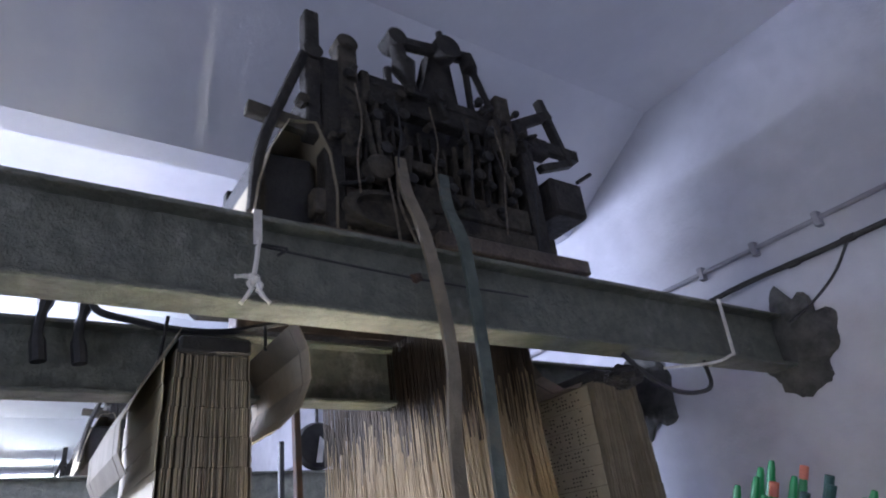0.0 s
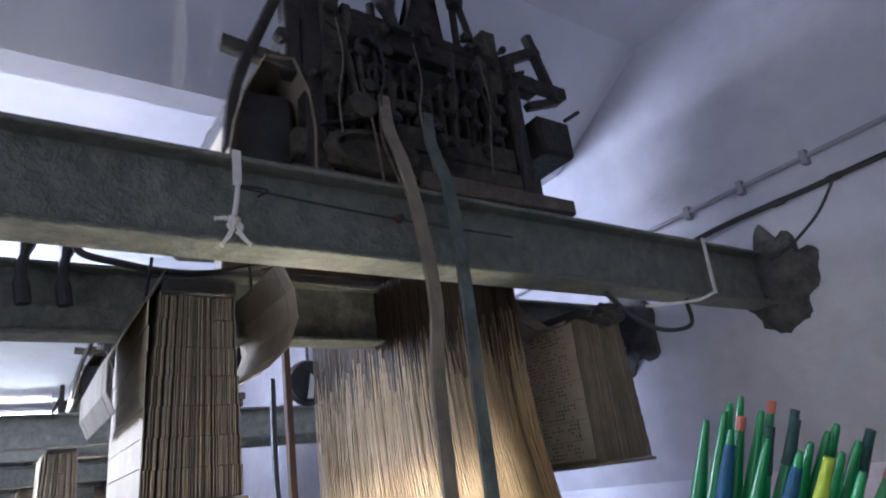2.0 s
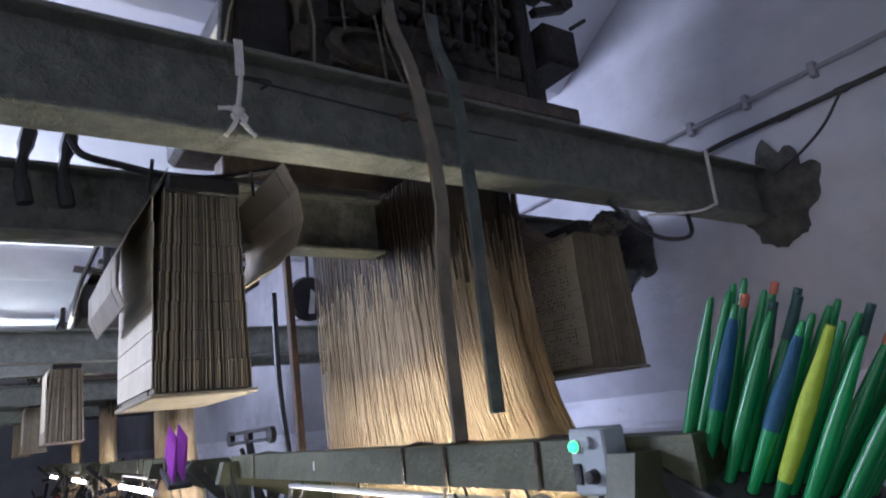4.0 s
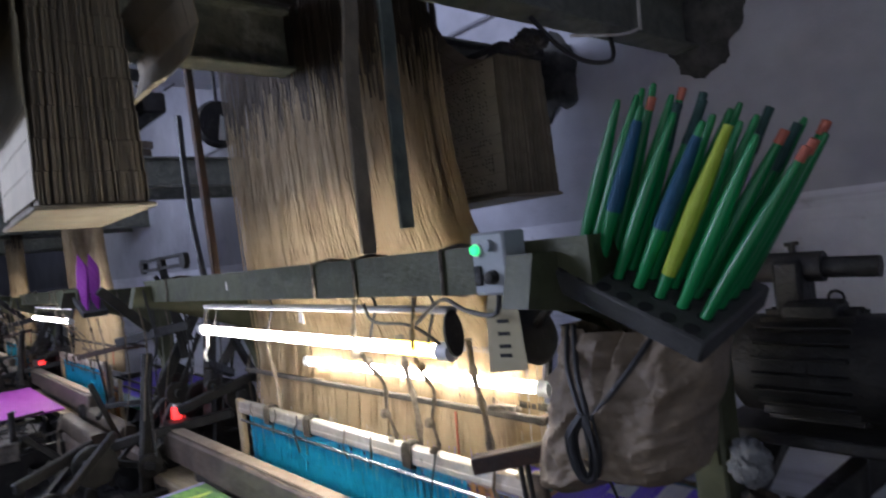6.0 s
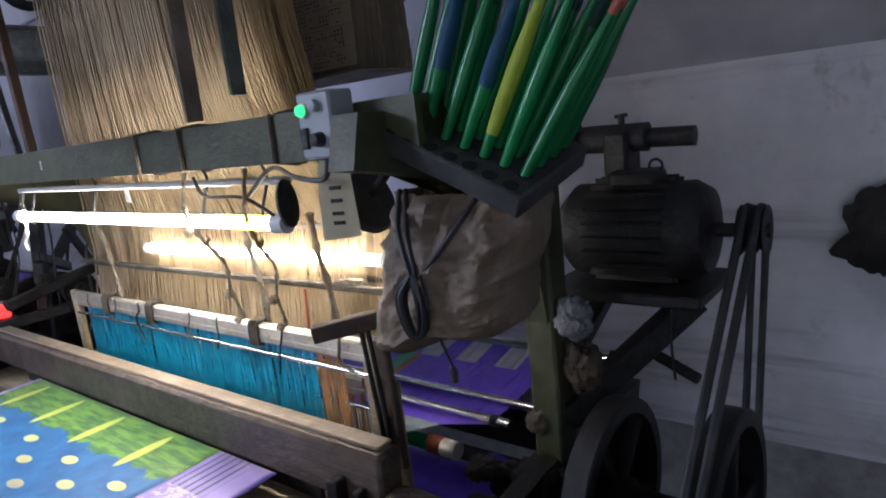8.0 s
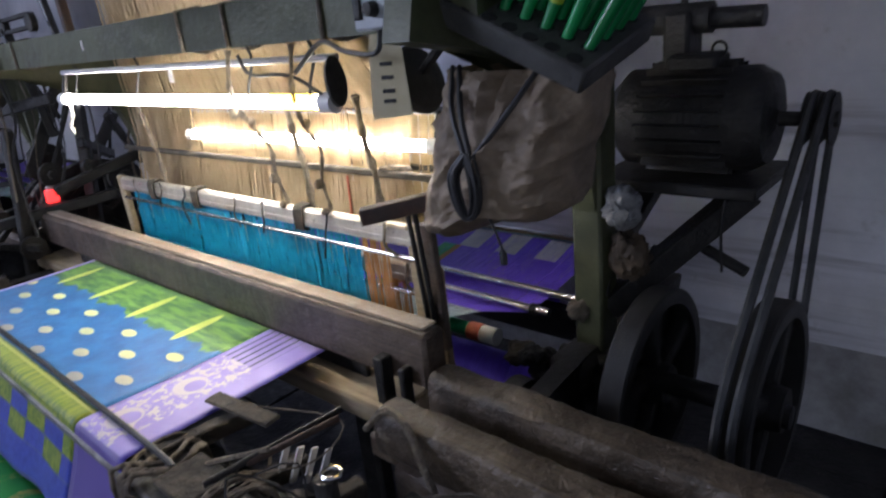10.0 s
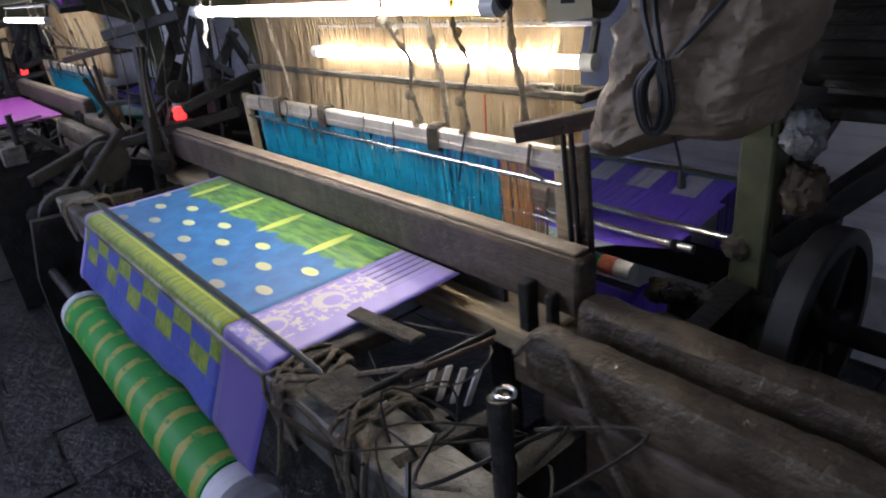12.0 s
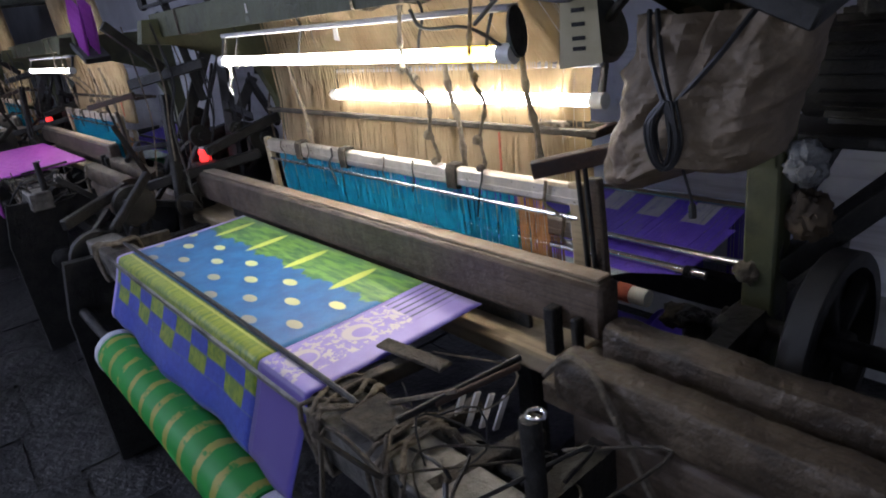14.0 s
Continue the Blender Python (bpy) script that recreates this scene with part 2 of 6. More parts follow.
def saree_material():
    """Woven pattern, and the border's painted shade on the drop, in the cloth's own measures: u across the loom, v from
    the fell towards the roll, in metres.
    """
    n = Net("patterned_silk_saree", 0.45)
    uv = n.t.nodes.new("ShaderNodeSeparateXYZ")
    n.t.links.new(n.co.outputs["UV"], uv.inputs[0])
    u, v = uv.outputs[0], uv.outputs[1]
    weave = n.noise(14, 4, 0.6)
    c = n.mix(n.ramp(weave, 0.3, 0.7), (0.005, 0.098, 0.30), (0.009, 0.165, 0.43))

    def lattice(du, dv, u0, v0, ru, rv):
        a = n.math("SUBTRACT", n.math("FLOORED_MODULO", n.math("SUBTRACT", u, u0 - du / 2), du), du / 2)
        b = n.math("SUBTRACT", n.math("FLOORED_MODULO", n.math("SUBTRACT", v, v0 - dv / 2), dv), dv / 2)
        a, b = n.math("DIVIDE", a, ru), n.math("DIVIDE", b, rv)
        r = n.math("ADD", n.math("MULTIPLY", a, a), n.math("MULTIPLY", b, b))
        return n.math("SUBTRACT", 1.0, n.ramp(r, 0.75, 1.1))

    def band(s, lo, hi, soft=0.004):
        return n.math("MULTIPLY", n.ramp(s, lo - soft, lo + soft), n.math("SUBTRACT", 1.0, n.ramp(s, hi - soft, hi + soft)))

    # gold dots on blue, in staggered rows
    dots = n.math("MAXIMUM", lattice(0.2255, 0.110, 0.952, 0.167, 0.030, 0.0145), lattice(0.2255, 0.110, 0.838, 0.221, 0.030, 0.0145))
    dots = n.math("MULTIPLY", dots, band(v, 0.14, 0.352))
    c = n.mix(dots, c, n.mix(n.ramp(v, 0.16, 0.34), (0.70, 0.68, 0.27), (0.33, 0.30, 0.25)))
    # green field with yellow leaves next to the fell
    jag = n.math("ADD", v, n.math("MULTIPLY", n.math("SUBTRACT", n.noise(16, 2, 0.5, (1, 0.3, 1)), 0.5), 0.10))
    green = n.math("SUBTRACT", 1.0, n.ramp(jag, 0.108, 0.118))
    c = n.mix(green, c, n.mix(n.ramp(n.noise(26, 3, 0.6, (0.4, 2, 1)), 0.35, 0.65), (0.03, 0.15, 0.04), (0.17, 0.36, 0.05)))
    leaf = n.math("MULTIPLY", lattice(0.2355, 4.0, 0.857, 0.06, 0.017, 0.072), n.math("SUBTRACT", 1.0, n.ramp(v, 0.14, 0.145)))
    c = n.mix(leaf, c, (0.62, 0.68, 0.13))
    # checked end piece over the breast beam
    chk = n.math("GREATER_THAN", n.math("FLOORED_MODULO", n.math("ADD", u, 0.02), 0.2), 0.1)
    row = band(v, 0.435, 0.475)
    fine = n.ramp(n.noise(70, 3, 0.6, (1.0, 0.12, 1)), 0.3, 0.7)
    yel = n.mix(fine, (0.09, 0.18, 0.008), (0.29, 0.34, 0.015))
    blu = n.mix(fine, (0.02, 0.035, 0.30), (0.04, 0.07, 0.42))
    c = n.mix(band(v, 0.358, 0.7), c, yel)
    c = n.mix(n.math("MULTIPLY", row, chk), c, blu)
    c = n.mix(n.math("MULTIPLY", band(v, 0.475, 0.52), n.math("SUBTRACT", 1.0, chk)), c, blu)
    c = n.mix(band(v, 0.52, 0.8), c, blu)
    c = n.mix(band(v, 0.364, 0.370, 0.002), c, (0.42, 0.44, 0.10))
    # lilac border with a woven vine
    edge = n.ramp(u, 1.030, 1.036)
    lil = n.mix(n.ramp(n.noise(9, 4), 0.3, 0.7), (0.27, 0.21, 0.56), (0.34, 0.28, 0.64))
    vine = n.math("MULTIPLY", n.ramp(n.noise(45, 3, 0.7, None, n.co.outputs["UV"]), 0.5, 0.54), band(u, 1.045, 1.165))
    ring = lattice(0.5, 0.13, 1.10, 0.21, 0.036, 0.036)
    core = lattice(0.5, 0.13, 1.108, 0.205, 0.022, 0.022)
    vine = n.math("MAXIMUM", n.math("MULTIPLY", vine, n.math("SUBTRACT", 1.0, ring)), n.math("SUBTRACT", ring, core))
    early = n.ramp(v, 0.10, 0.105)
    # the hanging drop's shade goes into the border as a darker violet
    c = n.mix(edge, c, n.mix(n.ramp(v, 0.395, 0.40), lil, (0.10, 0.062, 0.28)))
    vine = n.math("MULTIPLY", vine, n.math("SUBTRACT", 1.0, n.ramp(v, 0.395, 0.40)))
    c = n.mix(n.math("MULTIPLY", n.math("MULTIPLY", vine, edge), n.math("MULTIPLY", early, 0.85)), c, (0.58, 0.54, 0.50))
    stripe = n.math("GREATER_THAN", n.math("FLOORED_MODULO", u, 0.022), 0.015)
    c = n.mix(n.math("MULTIPLY", n.math("MULTIPLY", stripe, band(u, 1.05, 1.16)), n.math("SUBTRACT", 1.0, early)), c, (0.05, 0.05, 0.12))
    c = n.mix(n.ramp(u, 1.205, 1.225), c, (0.09, 0.07, 0.45))
    c = n.mix(n.math("SUBTRACT", 1.0, n.ramp(u, 0.048, 0.054)), c, (0.33, 0.27, 0.62))
    n.colour(c)
    n.bump(n.noise(500, 2, 0.6, (1, 0.4, 1)), 0.25, 0.001)
    n.b.inputs["Sheen Weight"].default_value = 0.15
    return n.m


def roll_material():
    n = Net("green_silk_with_gold_bands", 0.6)
    xyz = n.t.nodes.new("ShaderNodeSeparateXYZ")
    n.t.links.new(n.co.outputs["Object"], xyz.inputs[0])
    wob = n.math("MULTIPLY", n.math("SUBTRACT", n.noise(30, 3), 0.5), 0.02)
    s = n.math("FLOORED_MODULO", n.math("ADD", xyz.outputs[0], wob), 0.092)
    gold = n.math("MULTIPLY", n.ramp(s, 0.0, 0.006), n.math("SUBTRACT", 1.0, n.ramp(s, 0.026, 0.032)))
    gold = n.math("MULTIPLY", gold, n.ramp(n.noise(26, 3, 0.6, (0.5, 1, 1)), 0.36, 0.48))
    n.colour(n.mix(gold, n.mix(n.noise(20), (0.001, 0.20, 0.02), (0.003, 0.32, 0.03)), (0.36, 0.33, 0.05)))
    n.bump(n.noise(300, 2), 0.2, 0.001)
    return n.m


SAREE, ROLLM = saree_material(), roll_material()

# ---- mesh helpers ----


def thing(name, label, category, group="", at=(0, 0, 0), kind="", shift=None):
    """An Empty that carries its parts. shift: how far all of it is set over; "parts": each part by itself."""
    ob = new(name)
    if shift != "parts":
        shift = trued(at) if shift is None else Vector(shift)
        SHIFT[ob.name] = shift
        ob.location = Vector(at) + shift
    else:
        ob.location = at
    ob.empty_display_size = 0.05
    return tagged(ob, label, category, group, kind)


def mesh_of(name, bm, material, smooth=True):
    me = bpy.data.meshes.new(name)
    bmesh.ops.recalc_face_normals(bm, faces=bm.faces)
    bm.to_mesh(me)
    bm.free()
    me.materials.append(material)
    if smooth:
        me.polygons.foreach_set("use_smooth", [True] * len(me.polygons))
        me.set_sharp_from_angle(angle=radians(38))
    return me


LEVEL = Matrix.Translation((0, 1.1, 1.1)) @ Matrix.Rotation(radians(-5.7), 4, "X") @ Matrix.Translation((0, -1.1, -1.1))
SHIFT = {}


def trued(p):
    """The fitted correction of a place on the loom: levelled about the loom's middle."""
    return LEVEL @ Vector(p) - Vector(p)


def middle(bm):
    lo = [min(v.co[i] for v in bm.verts) for i in range(3)]
    hi = [max(v.co[i] for v in bm.verts) for i in range(3)]
    return Vector((a + c) / 2 for a, c in zip(lo, hi))


def origin(ob):
    """Where an unturned thing or part stands in the world."""
    p = Vector((0, 0, 0))
    while ob:
        p, ob = p + ob.location, ob.parent
    return p


def part(name, bm, material, parent, label="", kind="", pivot=None, whole=False):
    """Links a bmesh, given in world measures, as one mesh under a thing or a part; pivot: its own origin. A part of a thing that is
    placed as one moves with it; whole: levelled point by point."""
    base = origin(parent)
    if parent.name in SHIFT:
        d = SHIFT[parent.name]
        bm.transform(Matrix.Translation(d))
    elif whole:
        d = Vector((0, 0, 0))
        bm.transform(LEVEL)
    else:
        d = trued(pivot or middle(bm))
        bm.transform(Matrix.Translation(d))
    at = Vector(pivot) + d if pivot else base
    bm.transform(Matrix.Translation(-at))
    ob = new(name, mesh_of(name, bm, material))
    ob.parent, ob.location = parent, at - base
    SHIFT[ob.name] = d
    return tagged(ob, label, "", "", kind)


def solid(name, bm, material, label="", category="", group="", kind="", move=False, whole=False, smooth=True):
    if whole:
        bm.transform(LEVEL)
    elif move:
        bm.transform(Matrix.Translation(trued(middle(bm))))
    ob = tagged(new(name, mesh_of(name, bm, material, smooth)), label, category, group, kind)
    SHIFT[ob.name] = Vector((0, 0, 0))
    return ob


def add(bm, other):
    me = bpy.data.meshes.new("join")
    other.to_mesh(me)
    other.free()
    bm.from_mesh(me)
    bpy.data.meshes.remove(me)
    return bm


def box(lo, hi, bevel=0.004, m=None, bm=None):
    b = bmesh.new()
    bmesh.ops.create_cube(b, size=1)
    lo, hi = Vector(lo), Vector(hi)
    for v in b.verts:
        v.co = Vector((lo[i] + (v.co[i] + 0.5) * (hi[i] - lo[i]) for i in range(3)))
    bevel = min(bevel, 0.45 * min(abs(hi[i] - lo[i]) for i in range(3)))
    if bevel > 0.0004:
        bmesh.ops.bevel(b, geom=list(b.edges), offset=bevel, segments=1, affect="EDGES")
    if m:
        b.transform(m)
    return add(bm, b) if bm else b


def bar(p, q, w, h, bevel=0.003, bm=None, up=(0, 0, 1)):
    """A rectangular bar from p to q, w wide and h high."""
    p, q = Vector(p), Vector(q)
    d = q - p
    x = d.normalized()
    y = Vector(up).cross(x)
    y = y.normalized() if y.length > 1e-4 else Vector((0, 1, 0))
    z = x.cross(y)
    m = Matrix((x, y, z)).transposed().to_4x4()
    m.translation = p
    return box((0, -w / 2, -h / 2), (d.length, w / 2, h / 2), bevel, m, bm)


def sweep(points, radius, seg=8, bm=None, closed=False):
    """A round rod along points; radius: one or one a point."""
    b = bmesh.new()
    pts = [Vector(p) for p in points]
    rr = radius if isinstance(radius, (list, tuple)) else [radius] * len(pts)
    n = len(pts)
    ref, rings = None, []
    for i, p in enumerate(pts):
        a, c = pts[(i - 1) % n if closed else max(i - 1, 0)], pts[(i + 1) % n if closed else min(i + 1, n - 1)]
        d = (c - a).normalized()
        if ref is None:
            ref = d.orthogonal().normalized()
        ref = (ref - d * ref.dot(d)).normalized()
        s = d.cross(ref)
        rings.append([b.verts.new(p + rr[i] * (math.cos(k * math.tau / seg) * ref + math.sin(k * math.tau / seg) * s)) for k in range(seg)])
    for i in range(n if closed else n - 1):
        r0, r1 = rings[i], rings[(i + 1) % n]
        for k in range(seg):
            b.faces.new((r0[k], r0[(k + 1) % seg], r1[(k + 1) % seg], r1[k]))
    if not closed:
        b.faces.new(rings[0]), b.faces.new(rings[-1])
    return add(bm, b) if bm else b


def rod(p, q, r, bm=None, seg=12, r2=None):
    return sweep([p, q], [r, r if r2 is None else r2], seg, bm)


def lathe(profile, m=None, seg=20, bm=None):
    """Turned about z: profile of (radius, z)."""
    b = bmesh.new()
    rings = [[b.verts.new((max(r, 1e-4) * math.cos(k * math.tau / seg), max(r, 1e-4) * math.sin(k * math.tau / seg), z)) for k in range(seg)] for r, z in profile]
    for r0, r1 in zip(rings, rings[1:]):
        for k in range(seg):
            b.faces.new((r0[k], r0[(k + 1) % seg], r1[(k + 1) % seg], r1[k]))
    b.faces.new(rings[0]), b.faces.new(rings[-1])
    if m:
        b.transform(m)
    return add(bm, b) if bm else b


def plate(outline, t, m=None, bm=None):
    """A flat outline in the plane of y and z, t thick along x, centred."""
    b = bmesh.new()
    a = [b.verts.new((-t / 2, y, z)) for y, z in outline]
    c = [b.verts.new((t / 2, y, z)) for y, z in outline]
    b.faces.new(a), b.faces.new(c[::-1])
    for i in range(len(a)):
        j = (i + 1) % len(a)
        b.faces.new((a[i], c[i], c[j], a[j]))
    bmesh.ops.triangulate(b, faces=[f for f in b.faces if len(f.verts) > 4])
    if m:
        b.transform(m)
    return add(bm, b) if bm else b


def curve3(points, n=8):
    """A smooth line through points."""
    p = [Vector(q) for q in points]
    p = [2 * p[0] - p[1], *p, 2 * p[-1] - p[-2]]
    out = []
    for i in range(1, len(p) - 2):
        for k in range(n):
            t = k / n
            out.append(0.5 * (2 * p[i] + (p[i + 1] - p[i - 1]) * t + (2 * p[i - 1] - 5 * p[i] + 4 * p[i + 1] - p[i + 2]) * t * t + (3 * p[i] - p[i - 1] - 3 * p[i + 1] + p[i + 2]) * t ** 3))
    return out + [p[-2]]


def spoked(name, centre, r, width, spokes, material, parent, label="", rim=0.03):
    """A spoked wheel about an axis along x: the hub is the part that turns; rim and spokes are its pieces."""
    c = Vector(centre)
    place = Matrix.Translation(c) @ Matrix.Rotation(radians(90), 4, "Y")
    hub = part(name, lathe([(0.0, -width * 0.7), (0.04, -width * 0.7), (0.045, 0), (0.04, width * 0.7), (0, width * 0.7)], place, 16), material, parent, label, "", c)
    part("rim", lathe([(r - rim, -width / 2), (r - 0.004, -width / 2), (r, -width / 2 + 0.004), (r, width / 2 - 0.004), (r - 0.004, width / 2), (r - rim, width / 2), (r - rim, -width / 2)], place, 48), material, hub)
    for k in range(spokes):
        a = k * math.tau / spokes
        d = Vector((0, math.cos(a), math.sin(a)))
        part("spoke", bar(c + 0.03 * d, c + (r - rim * 0.6) * d, width * 0.5, 0.03, 0.005, None, (1, 0, 0)), material, hub)
    return hub


def strands(lines, w, rng, jitter=0.002):
    """Many thin three-sided threads in one mesh, each through its own points."""
    vs, fs = [], []
    for pts in lines:
        j = Vector((rng.uniform(-jitter, jitter), rng.uniform(-jitter, jitter), 0))
        base = len(vs)
        for p in pts:
            p = Vector(p) + j
            vs += [p + Vector((-w, 0, 0)), p + Vector((w, 0, 0)), p + Vector((0, w * 1.2, 0))]
        for i in range(len(pts) - 1):
            a, b = base + 3 * i, base + 3 * i + 3
            for k in range(3):
                fs.append((a + k, a + (k + 1) % 3, b + (k + 1) % 3, b + k))
    bm = bmesh.new()
    vv = [bm.verts.new(v) for v in vs]
    for f in fs:
        bm.faces.new([vv[i] for i in f])
    return bm

# ---- the room ----
WALL_Y, TOP = 2.6, 3.47
X0, X1, Y0 = -17.0, 2.4, -2.6


def room():
    solid("wall_north", box((X0 - 0.2, WALL_Y, -0.1), (X1 + 0.2, WALL_Y + 0.23, TOP + 0.2), 0), WALL, "stained bluish whitewashed plaster wall", "wall", "", "structure")
    solid("wall_east", box((X1, Y0, -0.1), (X1 + 0.23, WALL_Y, TOP + 0.2), 0), WALL, "plain whitewashed end wall", "wall", "", "structure")
    solid("wall_west", box((X0 - 0.23, Y0, -0.1), (X0, WALL_Y, TOP + 0.2), 0), WALL, "distant whitewashed end wall", "wall", "", "structure")
    # south wall with a door opening and two windows
    bm = bmesh.new()
    y0, y1 = Y0 - 0.23, Y0
    opens = [(-10.7, -8.3, 2.3, 3.2), (-5.5, -3.1, 2.3, 3.2), (-0.3, 2.3, 0.0, 2.6)]
    x = X0 - 0.2
    for a, b, lo, hi in opens:
        box((x, y0, -0.1), (a, y1, TOP + 0.2), 0, None, bm)
        if lo > 0:
            box((a, y0, -0.1), (b, y1, lo), 0, None, bm)
        box((a, y0, hi), (b, y1, TOP + 0.2), 0, None, bm)
        x = b
    box((x, y0, -0.1), (X1 + 0.2, y1, TOP + 0.2), 0, None, bm)
    solid("wall_south", bm, WALL, "whitewashed wall with a doorway and windows", "wall", "", "structure")
    # paler band of fresh whitewash low on the back wall
    solid("trim", box((X0, WALL_Y - 0.006, 0.33), (X1, WALL_Y + 0.01, 1.59), 0), BAND, "paler fresh whitewash band on the wall", "wall band", "", "structure")
    solid("baseboard", box((X0, WALL_Y - 0.01, 0.0), (X1, WALL_Y + 0.01, 0.33), 0), DADO, "dirt-stained lower wall", "wall band", "", "structure")
    # ceiling slab with downstand beams that run across the room
    bm = box((X0 - 0.2, Y0 - 0.2, TOP), (X1 + 0.2, WALL_Y + 0.2, TOP + 0.2), 0)
    for x in (-1.41, -4.66, -7.91, -11.16, -14.41):
        b = bmesh.new()
        prof = [(0.0, TOP + 0.02), (0.0, TOP - 0.002), (-0.62, TOP - 0.36), (-0.75, TOP - 0.36), (-0.75, TOP + 0.02)]
        for y in (Y0, WALL_Y):
            for px, pz in prof:
                b.verts.new((x + px, y, pz))
        b.verts.ensure_lookup_table()
        v = b.verts
        for f in ((0, 1, 2, 3, 4), (5, 6, 7, 8, 9), (0, 1, 6, 5), (1, 2, 7, 6), (2, 3, 8, 7), (3, 4, 9, 8), (4, 0, 5, 9)):
            b.faces.new([v[i] for i in f])
        add(bm, b)
    solid("ceiling", bm, CEIL, "limewashed concrete ceiling with downstand beams", "ceiling", "", "structure", smooth=False)
    # floor of dark stone slabs
    floor = solid("floor", box((X0 - 0.2, Y0 - 0.2, -0.2), (X1 + 0.2, WALL_Y + 0.2, -0.022), 0), FLOOR, "grimy dark stone slab floor", "floor", "", "structure")
    rng = random.Random(4)
    meshes = {}
    x = X0
    rest = bmesh.new()

    def slab(w, d, seed):
        """A worn slab: a thin block with a dished, chipped top."""
        b = bmesh.new()
        r = random.Random(seed)
        n = 4
        grid = [[b.verts.new((w * i / n + r.uniform(-0.007, 0.007) * (i in (0, n)), d * k / n + r.uniform(-0.007, 0.007) * (k in (0, n)),
                              r.uniform(-0.004, 0.003) - (0.007 if i in (0, n) or k in (0, n) else 0))) for k in range(n + 1)] for i in range(n + 1)]
        for i in range(n):
            for k in range(n):
                b.faces.new((grid[i][k], grid[i + 1][k], grid[i + 1][k + 1], grid[i][k + 1]))
        ext = bmesh.ops.extrude_face_region(b, geom=b.faces[:])
        for v in ext["geom"]:
            if isinstance(v, bmesh.types.BMVert):
                v.co.z -= 0.045
        return b

    widths, depths = (0.36, 0.45, 0.56), (0.26, 0.36, 0.47, 0.6)
    while x < X1:
        w = rng.choice(widths)
        y = Y0 + rng.uniform(-0.3, 0)
        while y < WALL_Y:
            d = rng.choice(depths)
            h = rng.uniform(-0.010, 0.003)
            if -4.8 < x < -1.0 and y < 1.0:
                key = (w, d, rng.randrange(2))
                if key not in meshes:
                    meshes[key] = mesh_of("slab", slab(w - 0.007, d - 0.007, len(meshes)), FLOOR)
                ob = new("slab", meshes[key])
                ob.parent = floor
                ob.location = (x, y, h)
            else:
                box((x + 0.004, y + 0.004, -0.04), (x + w - 0.004, y + d - 0.004, h), 0, None, rest)
            y += d
        x += w
    part("slabs", rest, FLOOR, floor, "", "stuff")


def i_beam(name, p, q, h=0.193, w=0.10, t=0.012):
    p, q = Vector(p), Vector(q)
    bm = bar(p + Vector((0, 0, t / 2)), q + Vector((0, 0, t / 2)), w, t, 0.003)
    bar(p + Vector((0, 0, h - t / 2)), q + Vector((0, 0, h - t / 2)), w, t, 0.003, bm)
    bar(p + Vector((0, 0, h / 2)), q + Vector((0, 0, h / 2)), 0.009, h - 2 * t + 0.002, 0, bm)
    return solid(name, bm, STEEL, "grey steel I-beam with flaking paint built into the wall", "steel beam", "beams that carry the card machines", "structure")


BEAM_Z = 2.143


def beam_x(y, shift=0.0):
    """The line of the first steel beam."""
    return -1.15 + shift


def steelwork():
    for k, shift in enumerate((0.0, -0.70, -3.25, -3.95, -6.5, -7.2, -9.75, -10.45)):
        i_beam("steel_beam_%d" % (k + 1), (beam_x(-2.55, shift), -2.55, BEAM_Z), (beam_x(2.61, shift), 2.61, BEAM_Z))
        if k < 4:
            # ragged cement round the beam's end
            rng = random.Random(k)
            b = bmesh.new()
            bmesh.ops.create_icosphere(b, subdivisions=4, radius=1)
            for v in b.verts:
                d = v.co.copy()
                r = 1 + 0.45 * noise.noise(d * 2.1 + Vector((k * 3, 0, 0))) + 0.12 * noise.noise(d * 6)
                v.co = Vector((beam_x(2.6, shift) + 0.06 + d.x * 0.135 * r, 2.6 + d.y * 0.04, BEAM_Z + 0.09 + d.z * 0.17 * r))
            solid("cement_patch", b, CEMENT, "rough dark cement patch round a beam end", "cement patch", "cement patches", "structure")


def wall_wiring():
    def w(p):
        return (p[0], WALL_Y - p[1], p[2])
    bm = sweep([w((2.3, 0.015, 2.63)), w((-0.2, 0.015, 2.62)), w((-1.0, 0.015, 2.61)), w((-2.4, 0.015, 2.60)), w((-9, 0.015, 2.6))], 0.010, 8)
    conduit = solid("conduit", bm, GREY, "grey conduit clipped along the wall", "conduit")
    for x in (-0.55, -0.87, -1.12, -1.36, -1.62):
        z = 2.61 + (x + 1.0) * 0.008
        part("clip", box((x - 0.012, WALL_Y - 0.03, z - 0.03), (x + 0.012, WALL_Y, z + 0.026), 0.003), GREY, conduit)
    pts = curve3([w((2.3, 0.03, 2.53)), w((0.3, 0.02, 2.51)), w((-0.62, 0.02, 2.50)), w((-0.9, 0.02, 2.495)), w((-1.2, 0.03, 2.49)), w((-1.45, 0.06, 2.46))], 6)
    cable = solid("wall_cable", sweep(pts, 0.011, 8), CABLE, "thick black cable along the wall", "cable")
    part("branch", sweep(curve3([w((-0.80, 0.025, 2.495)), w((-0.88, 0.03, 2.40)), w((-0.98, 0.04, 2.33)), w((-1.06, 0.08, 2.28))], 6), 0.005, 6), CABLE, cable)
    for x, z in ((-0.80, 2.497), (-1.0, 2.493)):
        part("tape", sweep([w((x - 0.02, 0.02, z)), w((x + 0.02, 0.02, z))], 0.014, 8), CABLE, cable)


# ---- the loom ----
PICK = 0.491      # seconds for one beat of the sley
BEAT = 10.0       # a moment when it stands foremost


